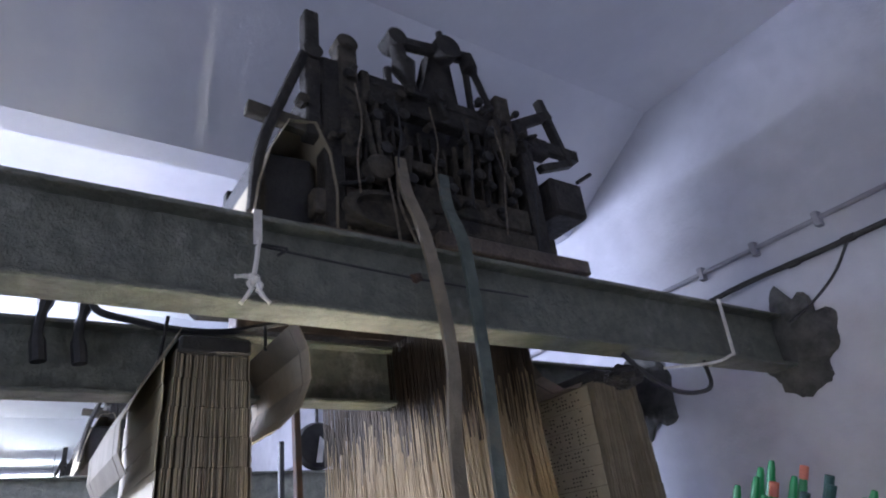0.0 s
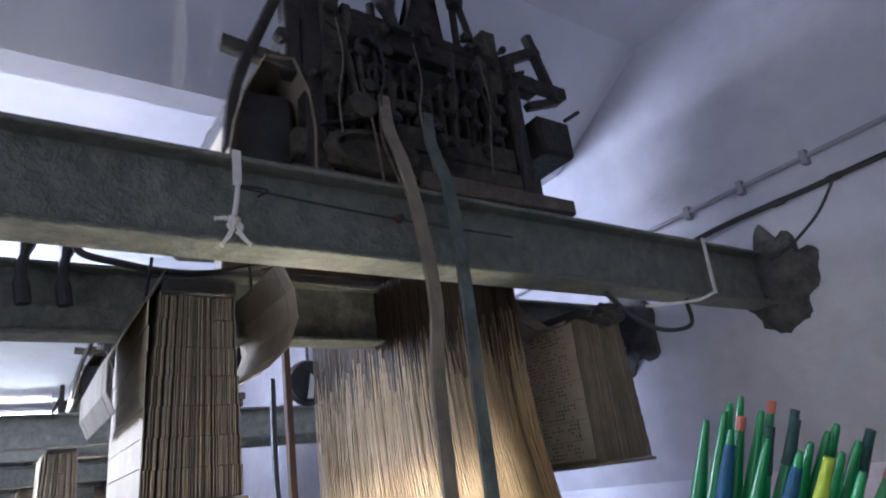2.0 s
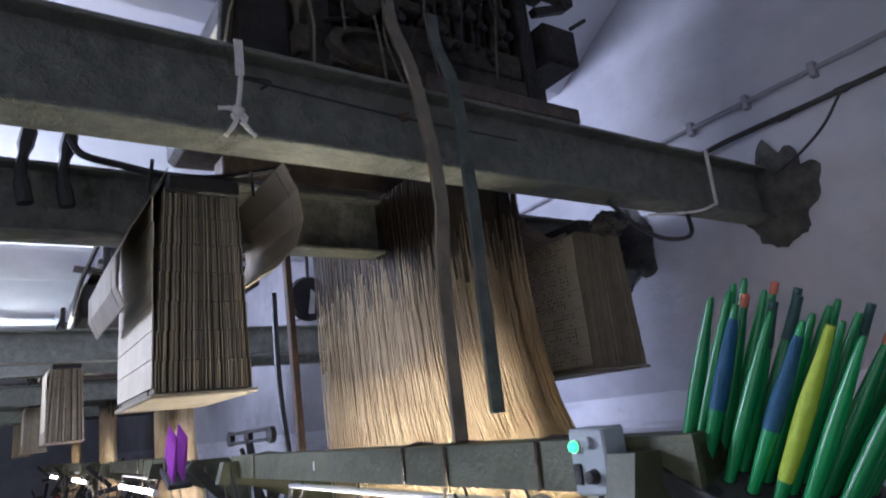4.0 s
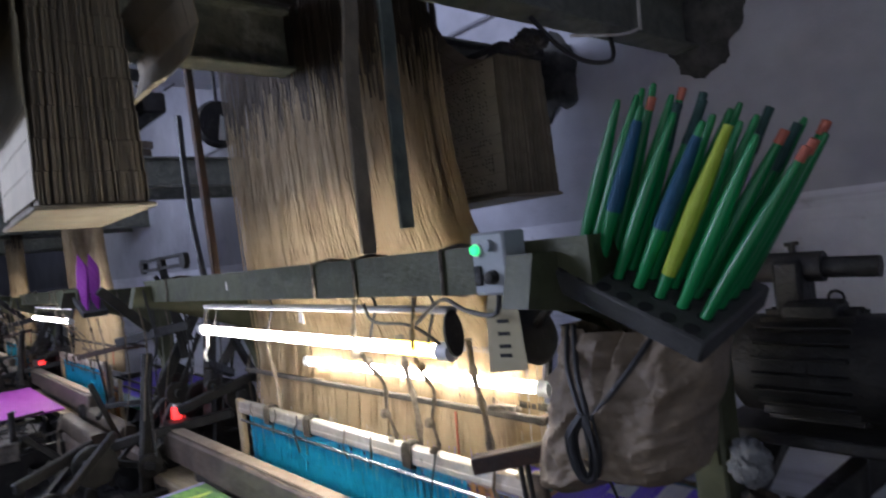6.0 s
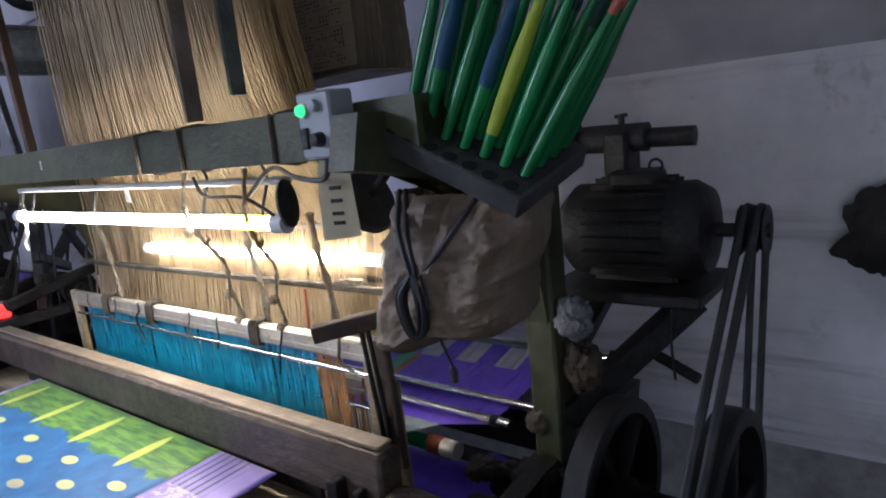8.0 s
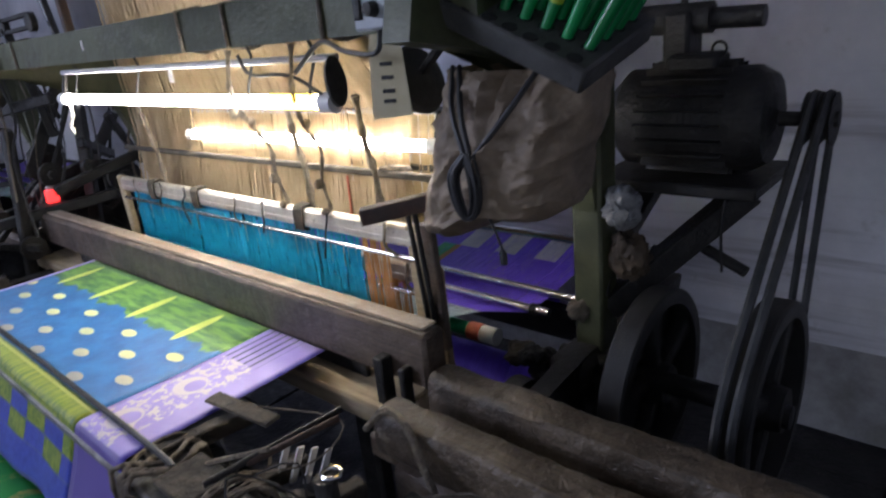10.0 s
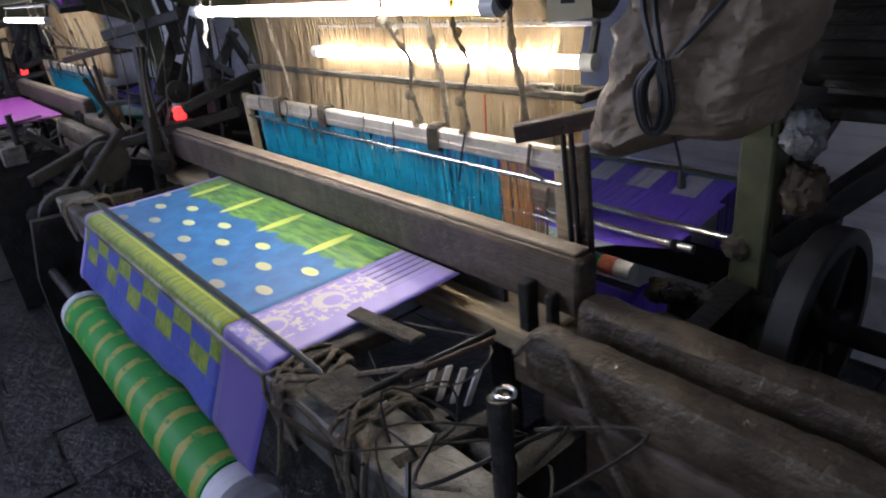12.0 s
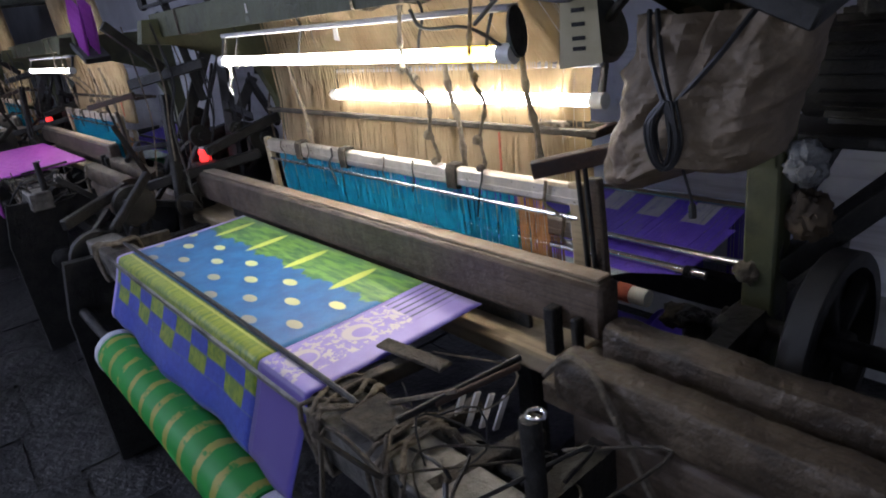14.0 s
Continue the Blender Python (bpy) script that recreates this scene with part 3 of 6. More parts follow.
def pirn_mesh():
    return lathe([(0.0055, 0.0), (0.0072, 0.012), (0.0072, 0.03), (0.0085, 0.05), (0.0100, 0.10), (0.0103, 0.135), (0.0096, 0.165), (0.0052, 0.238), (0.0052, 0.244), (0.0035, 0.254), (0.0, 0.255)], None, 14)


def side_frame(loom, x, flip):
    """A cast side: post, arm to the top beam, feet and rails."""
    bm = box((x - 0.033, 1.515, 0.03), (x + 0.033, 1.585, 1.46), 0.006)
    part("post", bm, OLIVE, loom, "olive painted upright post")
    bm = plate([(1.51, 1.30), (1.51, 1.44), (1.40, 1.52), (1.0, 1.535), (0.98, 1.46), (1.10, 1.44), (1.25, 1.41), (1.38, 1.33), (1.43, 1.2), (1.45, 1.1)], 0.05, Matrix.Translation((x, 0, 0)))
    part("arm", bm, OLIVE, loom, "curved cast-iron arm")
    bm = plate([(0.58, 0.0), (0.72, 0.0), (0.72, 0.55), (0.86, 0.70), (1.3, 0.70), (1.44, 0.60), (1.44, 0.0), (1.60, 0.0), (1.62, 0.62), (1.95, 0.66), (2.0, 0.80), (1.5, 0.80), (1.3, 0.78), (0.9, 0.78), (0.62, 0.80), (0.58, 0.6)], 0.045, Matrix.Translation((x, 0, 0)))
    part("side_frame", bm, IRON, loom, "greasy cast-iron side frame")
    for y, z, r in ((1.02, 0.62, 0.05), (1.3, 0.5, 0.07), (0.78, 0.42, 0.06)):
        part("boss", lathe([(0, -0.04), (r, -0.04), (r, 0.03), (r * 0.5, 0.05), (0, 0.05)], Matrix.Translation((x + 0.02 * flip, y, z)) @ Matrix.Rotation(radians(90), 4, "Y"), 18), IRON, loom)


def power_loom():
    loom = thing("power_loom", "old olive-painted cast-iron power loom weaving a blue saree", "loom", "power looms in a row", (-1.6, 1.2, 0), "", "parts")
    side_frame(loom, -0.64, 1)
    side_frame(loom, -2.56, -1)
    # top beam: a channel, open at the back
    bm = plate([(1.035, 1.457), (1.12, 1.457), (1.12, 1.469), (1.048, 1.469), (1.048, 1.524), (1.12, 1.524), (1.12, 1.536), (1.035, 1.536)], 2.06, Matrix.Translation((-1.59, 0, 0)))
    part("top_beam", bm, OLIVE, loom, "worn olive top beam")
    for x in (-2.35, -1.32, -1.15, -0.87):
        bm = bmesh.new()
        sweep([(x, 1.031, 1.46), (x + 0.003, 1.03, 1.535), (x, 1.08, 1.541), (x - 0.003, 1.124, 1.535), (x, 1.124, 1.46), (x, 1.08, 1.452)], 0.004, 6, bm, True)
        part("wire_tie", bm, ROPE, loom)
    part("beam_mark", box((-1.83, 1.0335, 1.482), (-1.822, 1.036, 1.506), 0), WHITE_TAPE, loom, "pale paint mark")
    part("bottom_rail", box((-2.54, 1.1, 0.28), (-0.66, 1.16, 0.36), 0.006), IRON, loom)
    part("back_rail", box((-2.54, 1.94, 0.6), (-0.66, 1.99, 0.7), 0.006), IRON, loom)
    # breast beam
    over = Vector((0, 0.074, -0.026))

    def fore(*words):
        """A part of the breast beam's works, set over with it."""
        ob = part(*words)
        ob.location += over
        return ob
    bm = box((-2.62, 0.605, 0.715), (-0.545, 0.708, 0.806), 0.006)
    fore("breast_beam", bm, GALV, loom, "worn breast beam with ropes tied round it")
    for x in (-2.40, -0.985, -0.80):
        bm = bmesh.new()
        rng = random.Random(int(-x * 100))
        for k in range(5):
            d = x + (k - 2) * 0.012 + rng.uniform(-0.007, 0.007)
            e = rng.uniform(-0.035, 0.035)
            sweep(curve3([(d, 0.595, 0.71), (d + e, 0.595, 0.822), (d - e, 0.66, 0.824), (d, 0.722, 0.82), (d + e, 0.722, 0.71), (d, 0.66, 0.706)], 3), 0.0048, 6, bm, True)
        fore("rope_binding", bm, ROPE, loom, "dirty rope lashing")
    bm = box((-0.94, 0.615, 0.8175), (-0.84, 0.70, 0.829), 0.003, Matrix.Rotation(0.0, 4, "Z"))
    fore("flat_plate", bm, FLUFF, loom, "thin bent plate under the lashing")
    # cross pieces between the breast beam and the race
    for x, y0, y1, z in ((-1.02, 0.715, 0.91, 0.80), (-0.86, 0.715, 0.90, 0.77), (-0.72, 0.70, 0.9, 0.78), (-2.42, 0.715, 0.9, 0.79)):
        part("cross_bar", bar((x, y0, z), (x + 0.03, y1, z), 0.03, 0.03), FLUFF, loom)
    part("cross_strip", bar((-1.06, 0.865, 0.835), (-0.89, 0.882, 0.835), 0.035, 0.008), FLUFF, loom, "bare flat steel strip")
    part("rail", bar((-2.5, 0.79, 0.74), (-0.7, 0.79, 0.74), 0.03, 0.04), IRON, loom)
    fore("cloth_bar", sweep(curve3([(-2.34, 0.663, 0.830), (-1.7, 0.662, 0.829), (-1.02, 0.655, 0.829), (-0.95, 0.65, 0.822)], 4), 0.006, 8), CABLE, loom, "black cord stretched over the cloth")
    bm = rod((-0.572, 0.755, 0.72), (-0.576, 0.760, 0.935), 0.0145)
    part("stub_pipe", bm, IRON, loom, "upright dark pipe with a bright open end")
    part("pipe_end", sweep([(-0.576 + 0.0115 * math.cos(a * math.tau / 12), 0.760 + 0.0115 * math.sin(a * math.tau / 12), 0.9358) for a in range(12)], 0.003, 6, None, True), CHROME, loom, "bright worn pipe rim")
    part("lever", rod((-0.79, 0.70, 0.868), (-0.745, 0.915, 0.885), 0.0055), IRON, loom)
    part("lever", rod((-0.775, 0.76, 0.872), (-0.728, 0.895, 0.888), 0.0055), RUST, loom)
    part("cross_pipe", rod((-0.86, 0.80, 0.77), (-0.62, 0.815, 0.77), 0.018), IRON, loom, "dark cross pipe")
    for k in range(4):
        x = -0.83 + 0.02 * k
        part("white_shard", bar((x, 0.84 + 0.012 * k, 0.77), (x + 0.012, 0.86 + 0.012 * k, 0.83), 0.012, 0.004, 0, None, (1, 0, 0)), WHITE_TAPE, loom, "torn white tape end")
    rng = random.Random(12)
    for k in range(14):
        x, y = rng.uniform(-0.93, -0.56), rng.uniform(0.60, 0.88)
        p = [(x + rng.uniform(-0.12, 0.12), y + rng.uniform(-0.1, 0.1), 0.80 + rng.uniform(-0.1, 0.09)) for _ in range(4)]
        part("loose_wire", sweep(curve3(p, 5), 0.0018 + 0.0012 * (k % 3), 5), (CABLE, ROPE, IRON, FLUFF)[k % 4], loom)
    for k in range(4):
        x, y, z = rng.uniform(-0.95, -0.75), rng.uniform(0.73, 0.92), rng.uniform(0.62, 0.74)
        part("gear", lathe([(0, -0.015), (0.05, -0.015), (0.05, 0.015), (0, 0.015)], Matrix.Translation((x, y, z)) @ Matrix.Rotation(radians(90), 4, "Y"), 14), IRON, loom)
    # sley with its cap, reed and shuttle box
    sley = part("sley", box((-2.70, 1.165, 0.845), (-0.748, 1.225, 0.955), 0.008), WOOD, loom, "dark oiled wooden sley cap")
    part("edge_strip", box((-2.66, 1.182, 0.9555), (-0.765, 1.223, 0.9615), 0.0025), RUBBED, sley, "rubbed bare wooden edge")
    part("reed", box((-2.45, 1.19, 0.78), (-0.95, 1.2, 0.846), 0), IRON, sley, "dark reed")
    part("race_board", box((-2.72, 1.12, 0.755), (-0.81, 1.26, 0.80), 0.006), PALE, sley, "worn wooden race board")
    part("box_floor", box((-0.809, 1.06, 0.75), (-0.05, 1.22, 0.799), 0.006), BOXW, sley, "dark brown shuttle box floor")
    part("box_front", timber((-0.74, 1.058, 0.843), (-0.05, 1.062, 0.836), 0.035, 0.044, 3), BOXW, sley, "rounded worn timber front of the shuttle box")
    part("box_back", timber((-0.735, 1.185, 0.84), (-0.05, 1.185, 0.832), 0.036, 0.050, 5), BOXW, sley, "rounded worn timber back of the shuttle box")
    part("box_cover", box((-0.72, 1.105, 0.802), (-0.08, 1.145, 0.826), 0.01), WOOD, sley)
    part("box_apron", timber((-0.70, 1.038, 0.735), (-0.05, 1.04, 0.725), 0.022, 0.07, 8), WOOD, sley, "dark lower board of the shuttle box")
    part("rag_wrap", scrap((-0.725, 1.055, 0.856), 0.034, 33, 0.7), ROPE, sley, "frayed rag bound round the timber's end")
    part("guide", box((-0.86, 1.135, 0.80), (-0.835, 1.165, 0.90), 0.003), IRON, sley)
    part("guide", box((-0.80, 1.14, 0.80), (-0.785, 1.165, 0.89), 0.003), IRON, sley)
    part("strap", sweep(curve3([(-0.76, 1.02, 0.85), (-0.715, 1.03, 0.896), (-0.66, 1.02, 0.893), (-0.59, 0.99, 0.84), (-0.53, 0.975, 0.765), (-0.47, 0.97, 0.69)], 6), 0.0065, 6), ROPE, sley, "leather picking strap")
    for x in (-2.3, -0.95):
        part("sword", box((x - 0.03, 1.16, 0.12), (x + 0.03, 1.20, 0.76), 0.008), IRON, sley)
    part("box_front", box((-3.1, 1.10, 0.80), (-2.72, 1.135, 0.865), 0.012), WOOD, sley)
    lamp = part("signal", lathe([(0, 0), (0.021, 0), (0.024, 0.006), (0.022, 0.045), (0.018, 0.05), (0, 0.05)], Matrix.Translation((-2.80, 1.26, 0.965)), 14), REDG, sley, "glowing red indicator")
    part("cap", lathe([(0, 0), (0.016, 0), (0.016, 0.012), (0, 0.012)], Matrix.Translation((-2.80, 1.26, 1.015)), 12), WHITE, lamp)
    part("base", box((-2.84, 1.2, 0.9), (-2.70, 1.3, 0.965), 0.008), IRON, lamp)
    # two heald frames, one behind the other
    for name, y in (("heald_frame_front", 1.268), ("heald_frame_rear", 1.318)):
        bm = box((-2.27, y - 0.014, 1.001), (-0.89, y + 0.014, 1.046), 0.006)
        box((-2.27, y - 0.0165, 1.016), (-0.89, y - 0.0135, 1.0195), 0, None, bm)
        frame_part = part("heald_frame", bm, ALU, loom, "aluminium heald frame with turquoise nylon healds")
        frame_part["row"] = name
        rng = random.Random(3)
        lines = [[(-2.20 + 1.12 * k / 420, y + rng.uniform(-0.008, 0.008), 1.002), (-2.20 + 1.12 * k / 420 + rng.uniform(-0.002, 0.002), y + rng.uniform(-0.008, 0.008), 0.72)] for k in range(420)]
        part("heald_curtain", strands(lines, 0.0017, rng), TEAL, frame_part, "dense turquoise nylon heald threads", "stuff")
        lines = [[(-1.075 + 0.085 * k / 34, y + rng.uniform(-0.006, 0.006), 1.002), (-1.075 + 0.085 * k / 34, y + rng.uniform(-0.006, 0.006), 0.72)] for k in range(34)]
        part("edge_heald_curtain", strands(lines, 0.0013, rng), ORANGE, frame_part, "orange edge heald threads", "stuff")
        part("lower_bar", box((-2.24, y - 0.012, 0.69), (-0.87, y + 0.012, 0.72), 0.005), ALU, frame_part)
        for x in (-2.275, -0.905):
            part("end_stick", bar((x, y - 0.004, 1.051), (x + 0.01, y - 0.004, 0.66), 0.035, 0.02, 0.004, None, (0, 1, 0)), PALE, frame_part, "rubbed wooden end stick")
        part("guide_rod", rod((-2.26, y - 0.012, 0.978), (-0.90, y - 0.012, 0.978), 0.0055), CHROME, frame_part, "bright steel rod under the heald bar")
        for x in (-2.05, -1.78, -1.29):
            b = bmesh.new()
            for k in range(4):
                d = x + k * 0.009
                sweep(curve3([(d, y - 0.017, 0.996), (d + 0.004, y - 0.018, 1.046), (d, y, 1.049), (d - 0.004, y + 0.018, 1.046), (d, y + 0.018, 0.996), (d, y, 0.994)], 3), 0.0045, 5, b, True)
            part("rope_knot", b, FLUFF, frame_part)
        for k in range(7):
            x = -2.15 + 0.19 * k + rng.uniform(-0.05, 0.05)
            p = [(x, y - 0.019, 1.051), (x + rng.uniform(-0.012, 0.012), y - 0.022, 1.026), (x + rng.uniform(-0.02, 0.02), y - 0.024, 1.001), (x + rng.uniform(-0.035, 0.035), y - 0.022, rng.uniform(0.93, 0.985))]
            part("cord_end", sweep(curve3(p, 4), rng.uniform(0.002, 0.0045), 5), (ROPE, FLUFF, CABLE)[k % 3], frame_part)
    # comber board rails
    for y in (1.360, 1.478):
        part("comber_rail", box((-2.45, y - 0.007, 1.170), (-0.93, y + 0.007, 1.186), 0.003), FLUFF, loom, "grimy comber board rail")
    for x in (-2.43, -1.93, -1.44, -0.96):
        part("comber_spacer", box((x - 0.01, 1.369, 1.168), (x + 0.01, 1.469, 1.186), 0.002), RUST, loom)
    # cords that carry the heald frames
    for x in (-2.0, -1.26, -1.02):
        pts = [(x, 1.24, 1.36), (x - 0.008, 1.255, 1.27), (x + 0.006, 1.262, 1.18), (x, 1.27, 1.06)]
        part("heald_cord", sweep(curve3(pts, 5), [0.006 + 0.004 * (i % 4 == 0) for i in range(16)], 6), ROPE, loom, "knotted heald cord")
    part("bracket", bar((-0.885, 1.10, 1.158), (-0.66, 1.29, 1.20), 0.028, 0.03, 0.002), RUST, loom, "rusty steel angle bracket")
    for x, x2, r in ((-1.165, -1.36, 0.0055), (-0.965, -1.20, 0.0045)):
        pts = [(x + (x2 - x) * f + w, y, z) for f, w, y, z in ((0, 0, 1.062, 1.46), (0.06, 0.006, 1.055, 1.38), (0.30, -0.010, 1.12, 1.31), (0.50, 0.012, 1.17, 1.25), (0.72, -0.010, 1.215, 1.17), (0.9, 0.008, 1.245, 1.10), (1, 0, 1.262, 1.05))]
        part("heald_cord", sweep(curve3(pts, 6), [r * 0.75 * (1 + 0.8 * (i % 5 == 0)) for i in range(37)], 6), ROPE, loom, "knotted heald cord")
        for k in (2, 4, 5):
            part("knot", scrap(pts[k], 0.009 + 0.002 * (k == 4), k + int(-x * 10)), ROPE, loom, "dirty cord knot")
    part("red_cord", rod((-1.215, 1.36, 1.165), (-1.22, 1.36, 1.06), 0.003), CORAL, loom, "short red cord")
    knot = [(-1.06 + 0.045 * math.sin(k * 2.1), 1.368 + 0.012 * math.cos(k * 1.7), 1.186 + 0.012 * math.sin(k * 1.3)) for k in range(14)]
    part("comber_knot", sweep(curve3(knot, 4), 0.0042, 6), ROPE, loom, "tangled rope on the comber board")
    for dx in (0, 0.018):
        part("hanger_rod", rod((-0.85 + dx, 1.20, 1.16), (-0.86 + dx, 1.24, 0.84), 0.005), IRON, loom)
    part("side_stick", bar((-0.84, 1.24, 1.12), (-0.83, 1.245, 0.85), 0.03, 0.018, 0.003, None, (0, 1, 0)), WOOD, loom)
    # warp, rods and rollers at the back
    for y, z, r, x in ((1.605, 0.828, 0.011, -0.80), (1.70, 0.840, 0.011, -0.70), (1.985, 0.902, 0.019, -0.66)):
        lease = part("lease_rod", rod((-2.5, y, z), (x, y, z), r), CHROME, loom, "polished steel rod across the warp")
        part("ring", rod((x - 0.05, y, z), (x - 0.035, y, z), r * 1.35), IRON, lease)
    part("green_roller", rod((-2.4, 1.53, 0.765), (-0.985, 1.53, 0.765), 0.019), GREENS, loom, "roller wound with green silk")
    part("roller_end", rod((-0.984, 1.53, 0.765), (-0.945, 1.53, 0.765), 0.024), CORAL, loom, "red and white roller end")
    part("roller_end", rod((-0.9445, 1.53, 0.765), (-0.90, 1.53, 0.765), 0.022), WHITE, loom)
    part("warp_beam", lathe([(0, 0), (0.12, 0), (0.12, 0.02), (0.07, 0.021), (0.07, 1.30), (0.12, 1.301), (0.12, 1.32), (0, 1.32)], Matrix.Translation((-2.42, 1.95, 0.42)) @ Matrix.Rotation(radians(90), 4, "Y"), 28), LILAC, loom, "warp beam wound with violet silk")
    rng = random.Random(8)
    def warp(nm, mat_, a, b, n, line, words):
        lines = []
        for k in range(n):
            x = a + (b - a) * k / n
            lines.append([(x + (-0.17 * (x + 1.6) / 0.74 if y < 1.5 else -0.10 * (x + 1.6) / 0.74 if y < 1.58 else 0), y, z) for y, z in line])
        part(nm, strands(lines, 0.0017, rng, 0.001), mat_, loom, words, "stuff", None, True)
    near = [(1.20, 0.828), (1.42, 0.812), (1.545, 0.814)]
    mid = [(1.545, 0.814), (1.605, 0.815), (1.70, 0.826), (1.87, 0.866)]
    back = [(1.87, 0.866), (1.985, 0.904), (2.005, 0.88), (2.03, 0.6)]
    warp("pale_warp", SAGE, -2.3, -0.86, 340, near, "pale green stretch of silk warp threads")
    warp("violet_warp", LILAC, -2.3, -1.36, 320, mid, "sheet of fine violet silk warp threads")
    warp("green_warp", GREENS, -1.36, -1.31, 17, mid, "green edge stripe of the warp")
    warp("orange_warp", ORANGE, -1.31, -1.29, 7, mid, "orange edge stripe of the warp")
    warp("violet_warp", LILAC, -1.29, -0.86, 150, mid, "sheet of fine violet silk warp threads")
    for a in (-1.30, -1.16, -1.02):
        warp("undyed_warp", PALEW, a, a + 0.075, 26, back, "white stretch of the warp")
        warp("violet_warp", LILAC, a + 0.075, a + 0.14, 22, back, "sheet of fine violet silk warp threads")
    warp("violet_warp", LILAC, -2.3, -1.30, 300, back, "sheet of fine violet silk warp threads")
    # drive side: shafts, gears and the flywheel
    part("crank_shaft", rod((-2.9, 1.40, 0.56), (-0.70, 1.40, 0.56), 0.022), IRON, loom)
    part("drive_shaft", rod((-0.70, 1.50, 0.79), (-0.24, 1.50, 0.79), 0.022), IRON, loom)
    spoked("flywheel", (-0.50, 1.52, 0.775), 0.195, 0.05, 5, IRON, loom, "dark spoked flywheel")
    spoked("flywheel", (-0.285, 1.50, 0.80), 0.195, 0.05, 4, IRON, loom, "dark spoked belt pulley")
    spoked("flywheel", (-2.95, 1.42, 0.86), 0.24, 0.04, 5, IRON, loom, "dark spoked hand wheel")
    for x, y, z, r in ((-0.72, 1.36, 0.70, 0.075), (-0.70, 1.28, 0.62, 0.05), (-0.58, 1.3, 0.6, 0.09)):
        part("gear", lathe([(0, -0.02), (r, -0.02), (r, 0.02), (0, 0.02)], Matrix.Translation((x, y, z)) @ Matrix.Rotation(radians(90), 4, "Y"), 22), IRON, loom)
    part("bearing", box((-0.70, 1.43, 0.72), (-0.60, 1.57, 0.82), 0.02), IRON, loom)
    part("fluff", scrap((-0.66, 1.50, 0.90), 0.026, 7), ROPE, loom, "tuft of lint")
    for k, (x, y, z, r) in enumerate(((-0.79, 1.47, 0.775, 0.035), (-0.745, 1.45, 0.79, 0.028), (-0.735, 1.50, 0.75, 0.045))):
        part("bearing_cap", scrap((x, y, z), r, 50 + k, 0.8), (FLUFF, IRON, IRON)[k], loom, "lint-caked bearing cap")
    # left end: clutter of levers
    for p, q, w in (((-2.66, 1.0, 0.5), (-2.7, 1.1, 1.25), 0.03), ((-2.78, 0.9, 0.92), (-2.55, 1.35, 0.98), 0.03), ((-2.62, 0.62, 0.86), (-2.82, 0.9, 0.9), 0.03),
                    ((-2.8, 1.3, 0.6), (-2.72, 1.36, 1.45), 0.035), ((-2.7, 1.3, 1.2), (-2.95, 1.5, 1.1), 0.03), ((-2.55, 0.75, 0.82), (-2.68, 0.95, 0.96), 0.025),
                    ((-2.62, 1.15, 1.05), (-2.62, 1.6, 1.15), 0.03), ((-2.9, 1.0, 1.3), (-2.6, 1.2, 1.35), 0.03)):
        part("lever", bar(p, q, w, w * 1.3, 0.005), IRON, loom)
    rng = random.Random(31)
    for k in range(26):
        x, y, z = rng.uniform(-3.0, -2.6), rng.uniform(0.8, 1.65), rng.uniform(0.55, 1.35)
        d = Vector((rng.uniform(-0.06, 0.06), rng.uniform(-0.2, 0.2), rng.uniform(0.12, 0.35)))
        if k % 3 == 0:
            d = Vector((rng.uniform(0.1, 0.25), rng.uniform(-0.15, 0.15), rng.uniform(-0.04, 0.04)))
        w = rng.uniform(0.010, 0.026)
        part("lever", bar((x, y, z), tuple(Vector((x, y, z)) + d), w, w * rng.uniform(0.8, 2.0), 0.003), IRON, loom)
    for k in range(7):
        x, y, z, r = rng.uniform(-2.95, -2.62), rng.uniform(0.85, 1.5), rng.uniform(0.6, 1.2), rng.uniform(0.025, 0.07)
        part("gear", lathe([(0, -0.012), (r, -0.012), (r, 0.012), (r * 0.4, 0.014), (r * 0.35, 0.03), (0, 0.03)], Matrix.Translation((x, y, z)) @ Matrix.Rotation(radians(90), 4, "Y"), 16), IRON, loom)
    for k in range(9):
        x, y = rng.uniform(-2.9, -2.5), rng.uniform(0.95, 1.45)
        part("hanging_cord", sweep(curve3([(x, y, 1.5), (x + rng.uniform(-0.04, 0.04), y + 0.02, 1.3), (x + rng.uniform(-0.07, 0.07), y, 1.15), (x + rng.uniform(-0.1, 0.1), y - 0.03, rng.uniform(0.85, 1.05))], 5), rng.uniform(0.002, 0.005), 5), (CABLE, ROPE)[k % 2], loom)
    # untidy works under the warp beside the drive
    for k in range(16):
        x, y, z = rng.uniform(-0.80, -0.62), rng.uniform(1.3, 1.6), rng.uniform(0.45, 0.70)
        w = rng.uniform(0.012, 0.03)
        part("link", bar((x, y, z), (x + rng.uniform(-0.05, 0.12), y + rng.uniform(-0.12, 0.12), z + rng.uniform(-0.1, 0.1)), w, w * 1.4, 0.004), (IRON, FLUFF, RUST, IRON)[k % 4], loom)
    part("take_up_wheel", lathe([(0, -0.02), (0.10, -0.02), (0.10, 0.02), (0.05, 0.03), (0, 0.03)], Matrix.Translation((-2.66, 0.72, 0.70)) @ Matrix.Rotation(radians(90), 4, "Y"), 22), IRON, loom)
    part("take_up_wheel", lathe([(0, -0.02), (0.075, -0.02), (0.075, 0.02), (0, 0.03)], Matrix.Translation((-2.70, 0.88, 0.86)) @ Matrix.Rotation(radians(90), 4, "Y"), 22), IRON, loom)
    return loom


